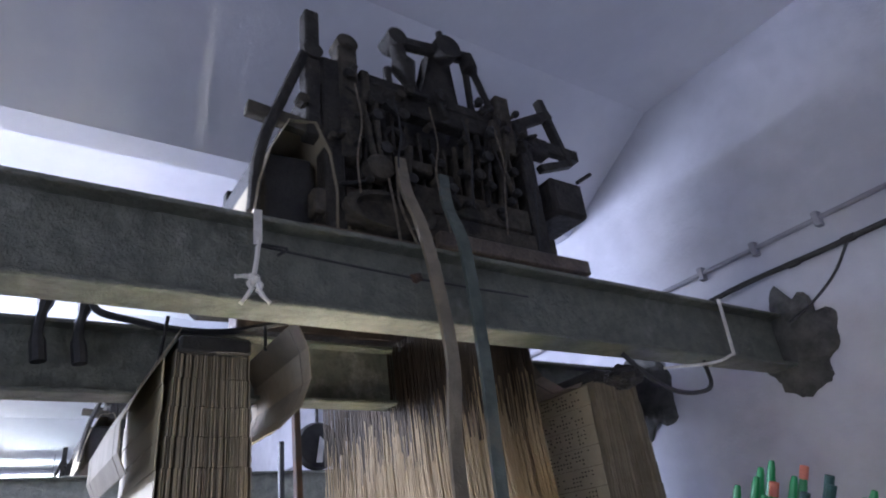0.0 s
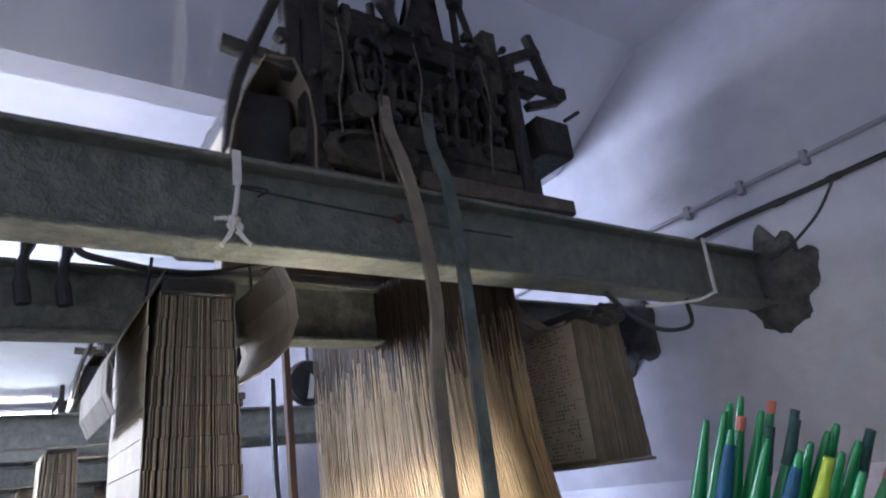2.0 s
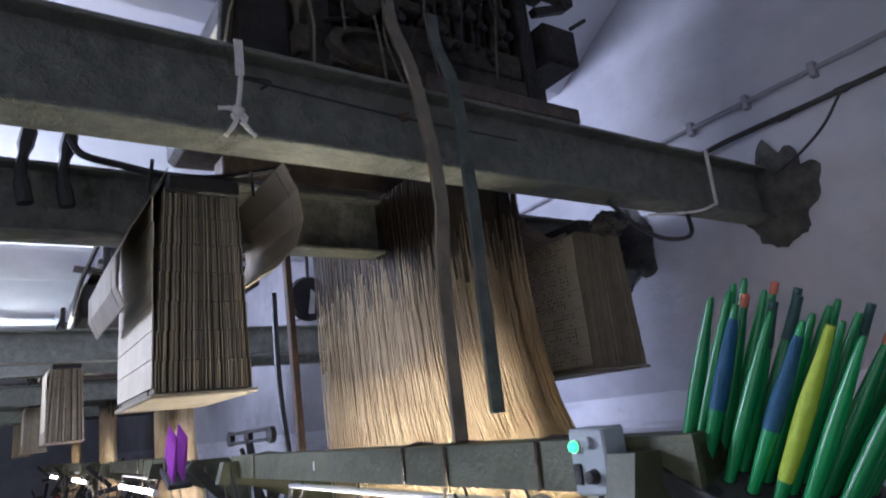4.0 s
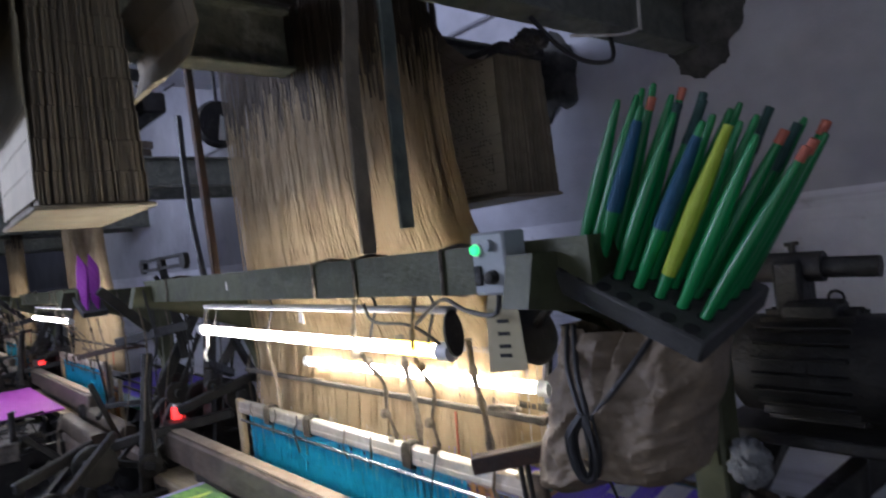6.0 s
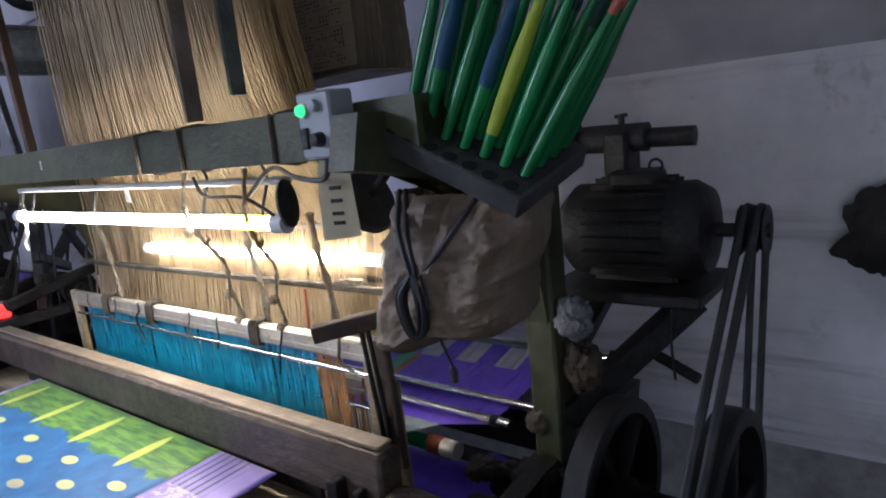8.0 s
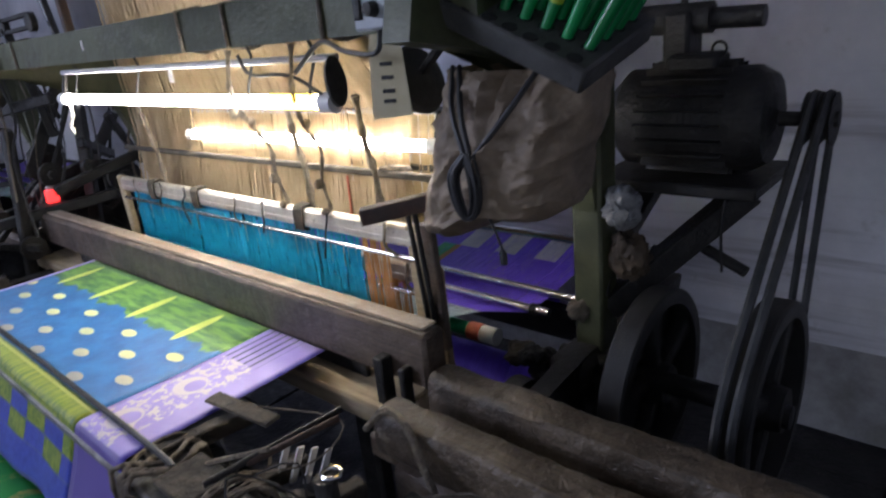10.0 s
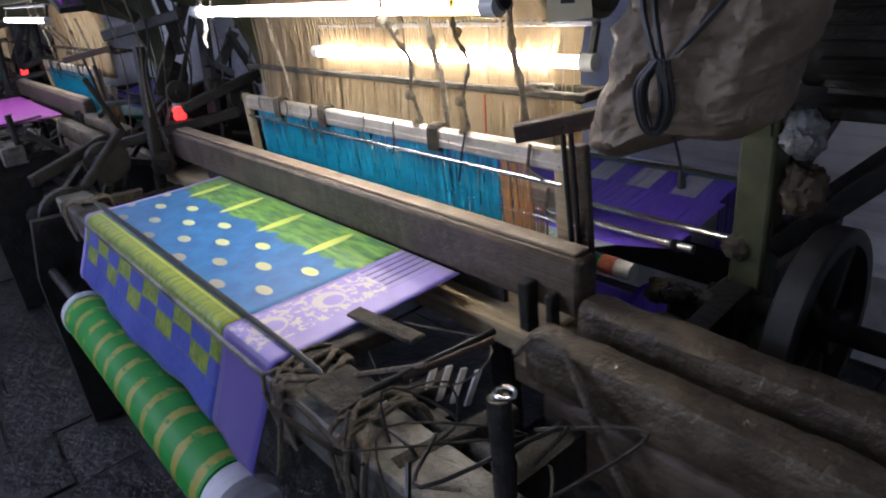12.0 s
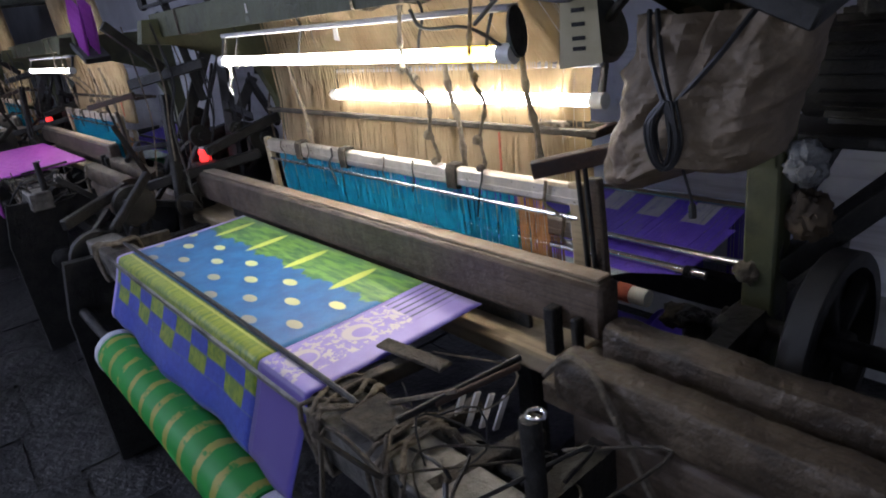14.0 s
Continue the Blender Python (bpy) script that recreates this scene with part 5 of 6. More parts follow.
def card_stack(name, x0, x1, y0, y1, z0, z1, seed, folds):
    """Laced pattern cards that hang in close folds: their edges show at the side."""
    rng = random.Random(seed)
    t = thing(name, "hanging folded stack of laced beige pattern cards", "pattern cards", "pattern card stacks", ((x0 + x1) / 2, (y0 + y1) / 2, z1), "", (0, 0, 0))
    n = 7
    mid = (y0 + y1) / 2
    thick = 0.8 * (y1 - y0) / folds
    for k in range(folds):
        y = y0 + (y1 - y0) * k / (folds - 1) - mid + rng.uniform(-0.0022, 0.0022)
        b = bmesh.new()
        dx, out = rng.uniform(-0.005, 0.005), rng.uniform(-0.002, 0.002)
        for i in range(n):
            za, zb = z1 - (z1 - z0) * i / n, z1 - (z1 - z0) * (i + 1) / n
            ya, yb = mid + y * (0.80 + 0.2 * i / n), mid + y * (0.80 + 0.2 * (i + 1) / n)
            e = dx + rng.uniform(-0.0015, 0.0015)
            bar((x0 + e, (ya + yb) / 2 + out, (za + zb) / 2), (x1 + e, (ya + yb) / 2 + out, (za + zb) / 2), thick, za - zb - 0.0010, 0, b)
        part("card_fold", b, CARD, t)
    for x in (x0 + 0.05, x1 - 0.05):
        part("lace", sweep([(x, y0 - 0.003, z1), (x, y0 - 0.004, z0)], 0.002, 5), ROPE, t)
    # the outermost card faces, with their rows of punched holes
    holes = bmesh.new()
    high = (z1 - z0 - 0.03) / n
    for i in range(n):
        za = z1 - 0.02 - high * i
        tip = rng.uniform(-0.004, 0.004)
        part("face_card", bar((x0 + 0.004, y0 - 0.0045 + tip * 0.3, za - high / 2), (x1 - 0.002, y0 - 0.0045 - tip * 0.3, za - high / 2), 0.0025, high - 0.002, 0), PALECARD, t, "pale punched card face")
        if folds > 70:
            for r in range(4):
                for k in range(26):
                    if rng.random() < 0.55:
                        x, z = x0 + 0.05 + (x1 - x0 - 0.1) * k / 25, za - high * (0.2 + 0.2 * r)
                        box((x - 0.0024, y0 - 0.0078, z - 0.0021), (x + 0.0024, y0 - 0.0060, z + 0.0021), 0, None, holes)
    if folds > 70:
        part("hole_pattern", holes, HOLE, t, "rows of punched holes", "stuff")
    else:
        holes.free()
    part("cradle", box((x0 - 0.01, y0 - 0.01, z0 - 0.012), (x1 + 0.01, y1 + 0.01, z0 - 0.002), 0.003), CARD, t)
    # the wire hoop and bars that the cards hang on
    for x in (x0 + 0.03, x1 - 0.03):
        part("hanger", rod((x, (y0 + y1) / 2, z1 - 0.02), (x, (y0 + y1) / 2, BEAM_Z + 0.05), 0.006), IRON, t)
    part("carrier_bar", box((x0 - 0.02, y0 + 0.02, z1 - 0.01), (x1 + 0.02, y1 - 0.02, z1 + 0.03), 0.006), IRON, t, "dark carrier bar")
    return t


def straps_and_ropes():
    # two belts from the card machine down to the loom
    for pts, mat_, words in (([(-1.235, 1.10, 2.68), (-1.15, 1.055, 2.52), (-1.083, 1.045, 2.38), (-1.080, 1.070, 2.24), (-1.080, 1.088, 2.05), (-1.080, 1.072, 1.88), (-1.080, 1.069, 1.545)], TANBELT, "long tan leather drive strap"),
                             ([(-1.235, 1.24, 2.66), (-1.15, 1.18, 2.50), (-1.083, 1.160, 2.37), (-1.080, 1.170, 2.24), (-1.080, 1.176, 2.04), (-1.080, 1.172, 1.85), (-1.080, 1.171, 1.59)], GREENSTRAP, "long dark green drive strap")):
        p = curve3(pts, 6)
        b = bmesh.new()
        rows = []
        for q in p:
            rows.append([b.verts.new(q + Vector((-0.006, -0.016, 0))), b.verts.new(q + Vector((-0.006, 0.016, 0))), b.verts.new(q + Vector((0.004, 0.016, 0))), b.verts.new(q + Vector((0.004, -0.016, 0)))])
        for r0, r1 in zip(rows, rows[1:]):
            for i in range(4):
                b.faces.new((r0[i], r0[(i + 1) % 4], r1[(i + 1) % 4], r1[i]))
        solid("drive_strap", b, mat_, words + " from the machine above", "drive strap", "drive straps")
    # white tape knotted round the first beam
    def on(y, out=0.06):
        return beam_x(y) + out
    b = bmesh.new()
    y = 0.655
    bar((on(y, 0.057), y + 0.004, 2.340), (on(y, 0.057), y + 0.006, 2.262), 0.003, 0.017, 0, b, (0, 1, 0))
    sweep(curve3([(on(y, 0.058), y + 0.007, 2.268), (on(y, 0.056), y + 0.004, 2.225), (on(y, 0.062), y - 0.003, 2.185)], 5), 0.0055, 6, b)
    for pts in ([(y, 2.185), (y - 0.018, 2.187), (y - 0.038, 2.183)], [(y, 2.180), (y - 0.010, 2.155), (y - 0.026, 2.130)], [(y, 2.180), (y + 0.012, 2.155), (y + 0.030, 2.137)],
                [(y - 0.004, 2.19), (y + 0.012, 2.172), (y + 0.004, 2.158)], [(y + 0.006, 2.19), (y - 0.012, 2.174), (y - 0.004, 2.16)]):
        sweep(curve3([(on(y, 0.064), py, pz) for py, pz in pts], 4), [0.005, 0.0045, 0.004, 0.0045, 0.005, 0.0045, 0.004, 0.0035, 0.005][:9], 6, b)
    add(b, scrap((on(y, 0.066), y - 0.003, 2.182), 0.011, 4))
    solid("tape_tie", b, WHITE_TAPE, "knotted white cloth tape round the steel beam", "tape tie")
    b = bmesh.new()
    y = 2.185
    bar((on(y, 0.057), y + 0.005, 2.340), (on(y, 0.057), y - 0.004, 2.150), 0.003, 0.016, 0, b, (0, 1, 0))
    sweep(curve3([(on(y, 0.057), y, 2.155), (on(y, 0.055), y - 0.12, 2.118), (on(y, 0.03), y - 0.33, 2.095)], 4), 0.0045, 5, b)
    solid("tape_tie", b, WHITE_TAPE, "thin white tape round the steel beam", "tape tie")
    b = sweep(curve3([(on(0.60, 0.058), 0.70, 2.243), (on(0.66, 0.058), 0.72, 2.262), (on(0.61, 0.058), 0.67, 2.258), (on(0.95, 0.06), 1.01, 2.240), (on(1.02, 0.06), 1.35, 2.238)], 6), 0.003, 5)
    solid("tie_wire", b, CABLE, "thin dark wire along the beam", "wire")
    b = scrap((on(1.0, 0.062), 1.02, 2.240), 0.014, 6, 0.7)
    solid("wire_joint", b, RUST, "rusty twisted wire joint on the beam", "wire joint")
    # ropes that hang from the beam with taped ends
    for y, z in ((0.335, 2.30), (0.425, 2.30)):
        b = sweep(curve3([(on(y, -0.60), y + 0.025, 2.48), (on(y, -0.62), y + 0.01, 2.40), (on(y, -0.633), y - 0.003, z), (on(y, -0.63), y + 0.01, z - 0.09)], 5), [0.010] * 5 + [0.019] * 3 + [0.013] * 4 + [0.019] * 4, 8)
        solid("hanging_cable", b, CABLE, "thick black taped cable hanging past the beam", "cable", "hanging cables")
    b = sweep(curve3([(-1.74, 0.432, 2.38), (-1.73, 0.46, 2.335), (-1.73, 0.55, 2.318), (-1.73, 0.66, 2.305), (-1.73, 0.80, 2.315), (-1.73, 1.01, 2.375)], 8), 0.010, 6)
    solid("slack_cable", b, CABLE, "slack black cable between the beams", "cable")
    b = sweep(curve3([(on(1.55, 0.02), 1.70, 2.130), (on(1.62, 0.05), 1.77, 2.050), (on(1.72, 0.05), 1.89, 2.020), (on(1.86, 0.03), 2.05, 2.050), (on(1.9, 0.0), 2.1, 2.140)], 8), 0.007, 6)
    solid("slack_cable", b, CABLE, "loop of black cable below the beam", "cable")
    b = scrap((on(1.55, 0.0), 1.71, 2.070), 0.05, 9, 0.6)
    solid("tangled_wire", b, IRON, "tangled dark wire hanging below the beam", "wire")


def jacquard():
    """The card-reading machine on the two steel beams."""
    base = 2.475
    over = Vector((0.14, 0.125, -0.05))
    t = thing("jacquard_machine", "greasy black overhead card-reading machine on steel beams", "jacquard machine", "card machines", (-1.75, 1.15, base), "", over)

    squash = Matrix.Translation((0, 0, base)) @ Matrix.Diagonal((1, 0.97, 0.895, 1)) @ Matrix.Translation((0, 0.03, -base))

    def jpart(name, bm, material, parent, label="", kind="", pivot=None):
        bm.transform(squash)
        return part(name, bm, material, parent, label, kind, squash @ Vector(pivot) if pivot else None)

    def B(name, lo, hi, mat_=LINTY, label="", bev=0.006):
        return jpart(name, box(lo, hi, bev), mat_, t, label)
    xa, xb = -1.42, -2.15
    z0, z1 = base, base + 0.62
    for x in (xa, xb):
        for y in (0.78, 1.50):
            B("leg", (x - 0.03, y - 0.03, z0), (x + 0.03, y + 0.03, z1))
        B("side_rail", (x - 0.025, 0.72, z0 + 0.05), (x + 0.025, 1.56, z0 + 0.13), FLUFF)
        B("side_rail", (x - 0.025, 0.70, z0 + 0.50), (x + 0.025, 1.62, z0 + 0.58))
    for y in (0.76, 1.52):
        B("cross_rail", (xb, y - 0.02, z0 + 0.5), (xa, y + 0.02, z0 + 0.57))
        B("cross_rail", (xb, y - 0.02, z0 + 0.04), (xa, y + 0.02, z0 + 0.12))
    for x in (xa + 0.0, xb + 0.16):
        B("packing", (x - 0.05, 0.70, z0 - 0.075), (x + 0.04, 1.62, z0 + 0.002), WOOD, "timber packing on the beam")
    B("inner_body", (xb + 0.06, 0.80, z0 + 0.19), (xa - 0.16, 1.50, z0 + 0.71), IRON)
    B("base_plank", (xa + 0.06, 1.05, z0 - 0.03), (xa + 0.09, 1.62, z0 + 0.025), WOOD, "oily plank along the beam")
    B("bottom_board", (xb, 0.80, z0 + 0.16), (xa - 0.03, 1.50, z0 + 0.20), WOOD)
    B("front_board", (xa + 0.005, 1.02, z0 + 0.13), (xa + 0.03, 1.46, z0 + 0.22), FLUFF, "lint-covered front board")
    B("front_board", (xa + 0.01, 0.80, z0 + 0.03), (xa + 0.035, 1.3, z0 + 0.075), FLUFF)
    B("lower_board", (xa - 0.06, 0.86, z0 + 0.06), (xa - 0.03, 1.48, z0 + 0.20), LINTY, "grimy lower board")
    B("foot_tube", (xa - 0.02, 1.2, z0), (xa + 0.04, 1.56, z0 + 0.05), LINTY, "", 0.02)
    jpart("pulley", lathe([(0, -0.03), (0.14, -0.03), (0.14, 0.03), (0.11, 0.03), (0.10, 0.0), (0, 0.0)], Matrix.Translation((xa + 0.03, 0.93, z0 + 0.08)) @ Matrix.Scale(0.42, 4, (0, 0, 1)) @ Matrix.Rotation(radians(90), 4, "Y"), 30), FLUFF, t, "lint-covered flat pulley")
    rng = random.Random(2)
    # needle box and hooks
    for k in range(14):
        y = 0.86 + 0.046 * k
        B("hook_comb", (xa - 0.12, y, z0 + 0.2), (xa - 0.02, y + 0.012, z0 + 0.2 + rng.uniform(0.2, 0.3)), FLUFF if k % 3 else LINTY, "", 0.002)
    # lifting griffe: a block of knives
    griffe = jpart("griffe", box((xb + 0.05, 0.86, z0 + 0.40), (xa - 0.03, 1.46, z0 + 0.44), 0.005), LINTY, t, "lifting grid of steel knives")
    for k in range(9):
        y = 0.90 + 0.065 * k
        jpart("knife", box((xb + 0.07, y, z0 + 0.29), (xa - 0.025, y + 0.01, z0 + 0.401), 0.002), FLUFF, griffe)
    jpart("lift_rod", rod((xa + 0.01, 1.30, z0 + 0.42), (xa + 0.01, 1.30, z0 + 0.79), 0.012), LINTY, griffe)
    jpart("lift_rod", rod((xa + 0.01, 0.98, z0 + 0.42), (xa + 0.01, 0.98, z0 + 0.66), 0.014), LINTY, griffe)
    # uprights on the left
    B("upright", (xa - 0.02, 0.70, z0 + 0.3), (xa + 0.03, 0.745, z0 + 0.80))
    B("upright", (xa - 0.02, 0.80, z0 + 0.25), (xa + 0.04, 0.86, z0 + 0.70), FLUFF)
    B("upright", (xa - 0.02, 0.875, z0 + 0.25), (xa + 0.03, 0.905, z0 + 0.62), FLUFF)
    jpart("cap", lathe([(0, -0.03), (0.035, -0.03), (0.035, 0.03), (0, 0.03)], Matrix.Translation((xa + 0.01, 0.83, z0 + 0.70)) @ Matrix.Rotation(radians(90), 4, "Y"), 16), FLUFF, t)
    jpart("cap", lathe([(0, -0.03), (0.03, -0.03), (0.03, 0.03), (0, 0.03)], Matrix.Translation((xa + 0.01, 0.72, z0 + 0.62)) @ Matrix.Rotation(radians(90), 4, "Y"), 16), LINTY, t)
    # slotted link with its pivot
    for dy in (-0.022, 0.022):
        jpart("link", bar((xa + 0.05, 0.88 + dy, z0 + 0.47), (xa + 0.05, 0.90 + dy * 0.4, z0 + 0.24), 0.015, 0.02, 0.004, None, (1, 0, 0)), FLUFF, t)
    jpart("pivot", lathe([(0, -0.02), (0.042, -0.02), (0.042, 0.015), (0.02, 0.03), (0, 0.03)], Matrix.Translation((xa + 0.05, 0.90, z0 + 0.22)) @ Matrix.Rotation(radians(90), 4, "Y"), 18), FLUFF, t)
    B("side_arm", (xa - 0.01, 0.92, z0 + 0.27), (xa + 0.03, 1.10, z0 + 0.31), FLUFF)
    jpart("ring", sweep([(xa + 0.03, 0.97 + 0.035 * math.cos(a * 0.6), z0 + 0.36 + 0.045 * math.sin(a * 0.6)) for a in range(10)], 0.012, 6, None, True), LINTY, t)
    # centre post and rocking lever
    bm = plate([(1.090, z0 + 0.580), (1.250, z0 + 0.580), (1.215, z0 + 0.770), (1.230, z0 + 0.850), (1.160, z0 + 0.850), (1.150, z0 + 0.750)], 0.06, Matrix.Translation((xa - 0.02, 0, 0)))
    jpart("centre_post", bm, LINTY, t)
    lever = jpart("rocking_lever", bar((xa + 0.02, 0.990, z0 + 0.835), (xa + 0.02, 1.330, z0 + 0.845), 0.035, 0.05, 0.01), LINTY, t, "rocking cast lever", "", (xa + 0.02, 1.200, z0 + 0.840))
    jpart("boss", lathe([(0, -0.04), (0.05, -0.04), (0.05, 0.04), (0, 0.04)], Matrix.Translation((xa + 0.02, 1.200, z0 + 0.840)) @ Matrix.Rotation(radians(90), 4, "Y"), 18), LINTY, lever)
    jpart("end_fork", lathe([(0, -0.035), (0.035, -0.035), (0.035, 0.035), (0, 0.035)], Matrix.Translation((xa + 0.02, 1.000, z0 + 0.830)) @ Matrix.Rotation(radians(90), 4, "Y"), 14), LINTY, lever)
    jpart("bolt", rod((xa + 0.02, 1.210, z0 + 0.870), (xa + 0.02, 1.210, z0 + 0.940), 0.012), LINTY, lever)
    jpart("connecting_rod", sweep([(xa + 0.03, 1.000, z0 + 0.830), (xa + 0.03, 1.005, z0 + 0.750), (xa + 0.03, 1.010, z0 + 0.720), (xa + 0.03, 1.020, z0 + 0.640), (xa + 0.03, 1.030, z0 + 0.580)], [0.022, 0.026, 0.042, 0.02, 0.022], 10), LINTY, lever)
    jpart("connecting_rod", sweep([(xa + 0.03, 1.290, z0 + 0.840), (xa + 0.03, 1.295, z0 + 0.780), (xa + 0.03, 1.310, z0 + 0.760), (xa + 0.03, 1.340, z0 + 0.600)], [0.025, 0.03, 0.012, 0.012], 10), LINTY, lever)
    B("top_rail", (xa - 0.03, 0.90, z0 + 0.565), (xa + 0.03, 1.45, z0 + 0.61))
    # right-hand uprights and the far cylinder carrier
    B("upright", (xa - 0.02, 1.40, z0 + 0.45), (xa + 0.03, 1.46, z0 + 0.72), FLUFF)
    B("upright", (xa - 0.02, 1.35, z0 + 0.45), (xa + 0.03, 1.40, z0 + 0.66), FLUFF)
    jpart("arm", bar((xa, 1.42, z0 + 0.56), (xa, 1.78, z0 + 0.56), 0.03, 0.05), LINTY, t)
    jpart("arm", bar((xa, 1.46, z0 + 0.60), (xa, 1.68, z0 + 0.74), 0.03, 0.04), LINTY, t)
    jpart("arm", bar((xa, 1.64, z0 + 0.80), (xa, 1.73, z0 + 0.50), 0.03, 0.035, 0.005, None, (1, 0, 0)), LINTY, t)
    jpart("arm", bar((xa, 1.58, z0 + 0.45), (xa, 1.74, z0 + 0.52), 0.03, 0.03), LINTY, t)
    jpart("far_cylinder", box((xb, 1.60, z0 + 0.26), (xa + 0.02, 1.76, z0 + 0.42), 0.015), LINTY, t, "square card cylinder")
    jpart("finger", rod((xa, 1.76, z0 + 0.44), (xa, 1.84, z0 + 0.50), 0.008), LINTY, t)
    # front swinging batten with card cylinder
    pv = (xa, 0.72, z0 + 0.76)
    batten = jpart("batten", sweep(curve3([(xa + 0.02, 0.71, z0 + 0.66), (xa + 0.02, 0.63, z0 + 0.45), (xa + 0.02, 0.55, z0 + 0.22), (xa + 0.02, 0.525, z0 + 0.02)], 6), 0.016, 8), LINTY, t, "swinging cylinder batten", "", pv)
    jpart("batten_arm", bar((xa + 0.01, 0.52, z0 + 0.36), (xa + 0.01, 0.78, z0 + 0.32), 0.03, 0.045), FLUFF, batten)
    # oversized and black, standing in for the shade inside the card loop
    jpart("cylinder", box((xb, 0.56, z0 + 0.02), (xa - 0.03, 0.725, z0 + 0.27), 0.02), IRON, batten, "card cylinder, enlarged and blackened for the shade inside the card loop")
    for k, (p, q) in enumerate((((0.515, -0.03), (0.535, 0.10)), ((0.535, 0.10), (0.57, 0.22)), ((0.57, 0.22), (0.625, 0.33)), ((0.625, 0.33), (0.70, 0.34)), ((0.70, 0.34), (0.735, 0.24)),
                                ((0.735, 0.24), (0.745, 0.12)), ((0.745, 0.12), (0.735, -0.02)))):
        jpart("card", plate([(p[0], z0 + p[1]), (q[0], z0 + q[1]), (q[0] + 0.003, z0 + q[1]), (p[0] + 0.003, z0 + p[1])], 0.46, Matrix.Translation((xa - 0.19, 0, 0))), PALECARD if k < 3 else CARD, batten, "pattern card over the cylinder")
    for k in range(30):
        y, z = rng.uniform(0.76, 1.50), rng.uniform(0.14, 0.62)
        d = (rng.uniform(-0.09, 0.09), rng.uniform(-0.05, 0.05)) if k % 2 else (rng.uniform(-0.03, 0.03), rng.uniform(-0.12, 0.12))
        w = rng.uniform(0.010, 0.022)
        jpart("lever", bar((xa + 0.03 + 0.02 * rng.random(), y, z0 + z), (xa + 0.04 + 0.02 * rng.random(), y + d[0], z0 + z + d[1]), w, w * rng.uniform(0.8, 1.6), 0.004, None, (1, 0, 0)), (LINTY, IRON, FLUFF, LINTY)[k % 4], t)
        jpart("pin", lathe([(0, -0.008), (w, -0.008), (w, 0.006), (w * 0.5, 0.012), (0, 0.012)], Matrix.Translation((xa + 0.06, y, z0 + z)) @ Matrix.Rotation(radians(90), 4, "Y"), 10), (IRON, LINTY)[k % 2], t)
    for k in range(6):
        y = 0.83 + 0.125 * k
        pts = [(xa + 0.07, y, z0 + 0.50), (xa + 0.075, y + 0.012, z0 + 0.36), (xa + 0.08, y - 0.01, z0 + 0.22), (xa + 0.075, y + rng.uniform(-0.03, 0.03), z0 + rng.uniform(0.02, 0.14))]
        jpart("string", sweep(curve3(pts, 5), 0.003, 5), (ROPE, CABLE)[k % 2], t)
    for k in range(10):
        y = rng.uniform(0.66, 1.5)
        z = rng.uniform(0.2, 0.55)
        jpart("bolt", rod((xa + 0.02, y, z0 + z), (xa + 0.05, y, z0 + z), rng.uniform(0.008, 0.02), None, 8), FLUFF if k % 2 else LINTY, t)
    for k in range(7):
        y = rng.uniform(0.86, 1.45)
        jpart("link", bar((xa + 0.02, y, z0 + rng.uniform(0.15, 0.25)), (xa + 0.025, y + rng.uniform(-0.08, 0.08), z0 + rng.uniform(0.4, 0.55)), 0.012, rng.uniform(0.02, 0.035), 0.003, None, (1, 0, 0)), FLUFF if k % 2 else LINTY, t)
    for k in range(3):
        jpart("string", sweep(curve3([(xa + 0.06, 0.92 + 0.03 * k, z0 + 0.2), (xa + 0.065, 0.93 + 0.02 * k, z0 + 0.1), (xa + 0.07, 0.94 + 0.05 * k, z0 - 0.06 + 0.03 * k)], 4), 0.004, 5), ROPE, t)
    return t


def card_flaps():
    """Loose bights of laced cards that sway between cylinder and stack."""
    made = []
    for x, dx, line in ((-1.655, 0.45, [(0.87, 2.25), (0.90, 2.18), (0.905, 2.10), (0.875, 2.03), (0.82, 1.98), (0.785, 1.965)]),
                        (-1.655, 0.45, [(0.60, 2.20), (0.57, 2.12), (0.54, 2.05), (0.518, 1.98), (0.525, 1.92), (0.548, 1.88)]),
                        (-1.665, 0.45, [(1.60, 2.30), (1.62, 2.22), (1.68, 2.15), (1.76, 2.115), (1.83, 2.12), (1.85, 2.14)])):
        y0, z0 = line[0]
        t = thing("card_bight", "loose hanging bight of beige pattern cards", "pattern cards", "card bights", (x, y0, z0), "", (0, 0, 0))
        for k, (p, q) in enumerate(zip(line, line[1:])):
            b = plate([p, q, (q[0] + 0.0025, q[1] + 0.0005), (p[0] + 0.0025, p[1] + 0.0005)], dx, Matrix.Translation((x, 0, 0)))
            part("card", b, CARD, t)
        for s in (-0.17, 0.17):
            part("lace", sweep([(x + s, y + 0.001, z) for y, z in line], 0.0022, 5), ROPE, t)
        part("hook", rod((x, y0, z0 - 0.01), (x, y0, BEAM_Z + 0.17), 0.005, None, 6), IRON, t)
        made.append(t)
    return made


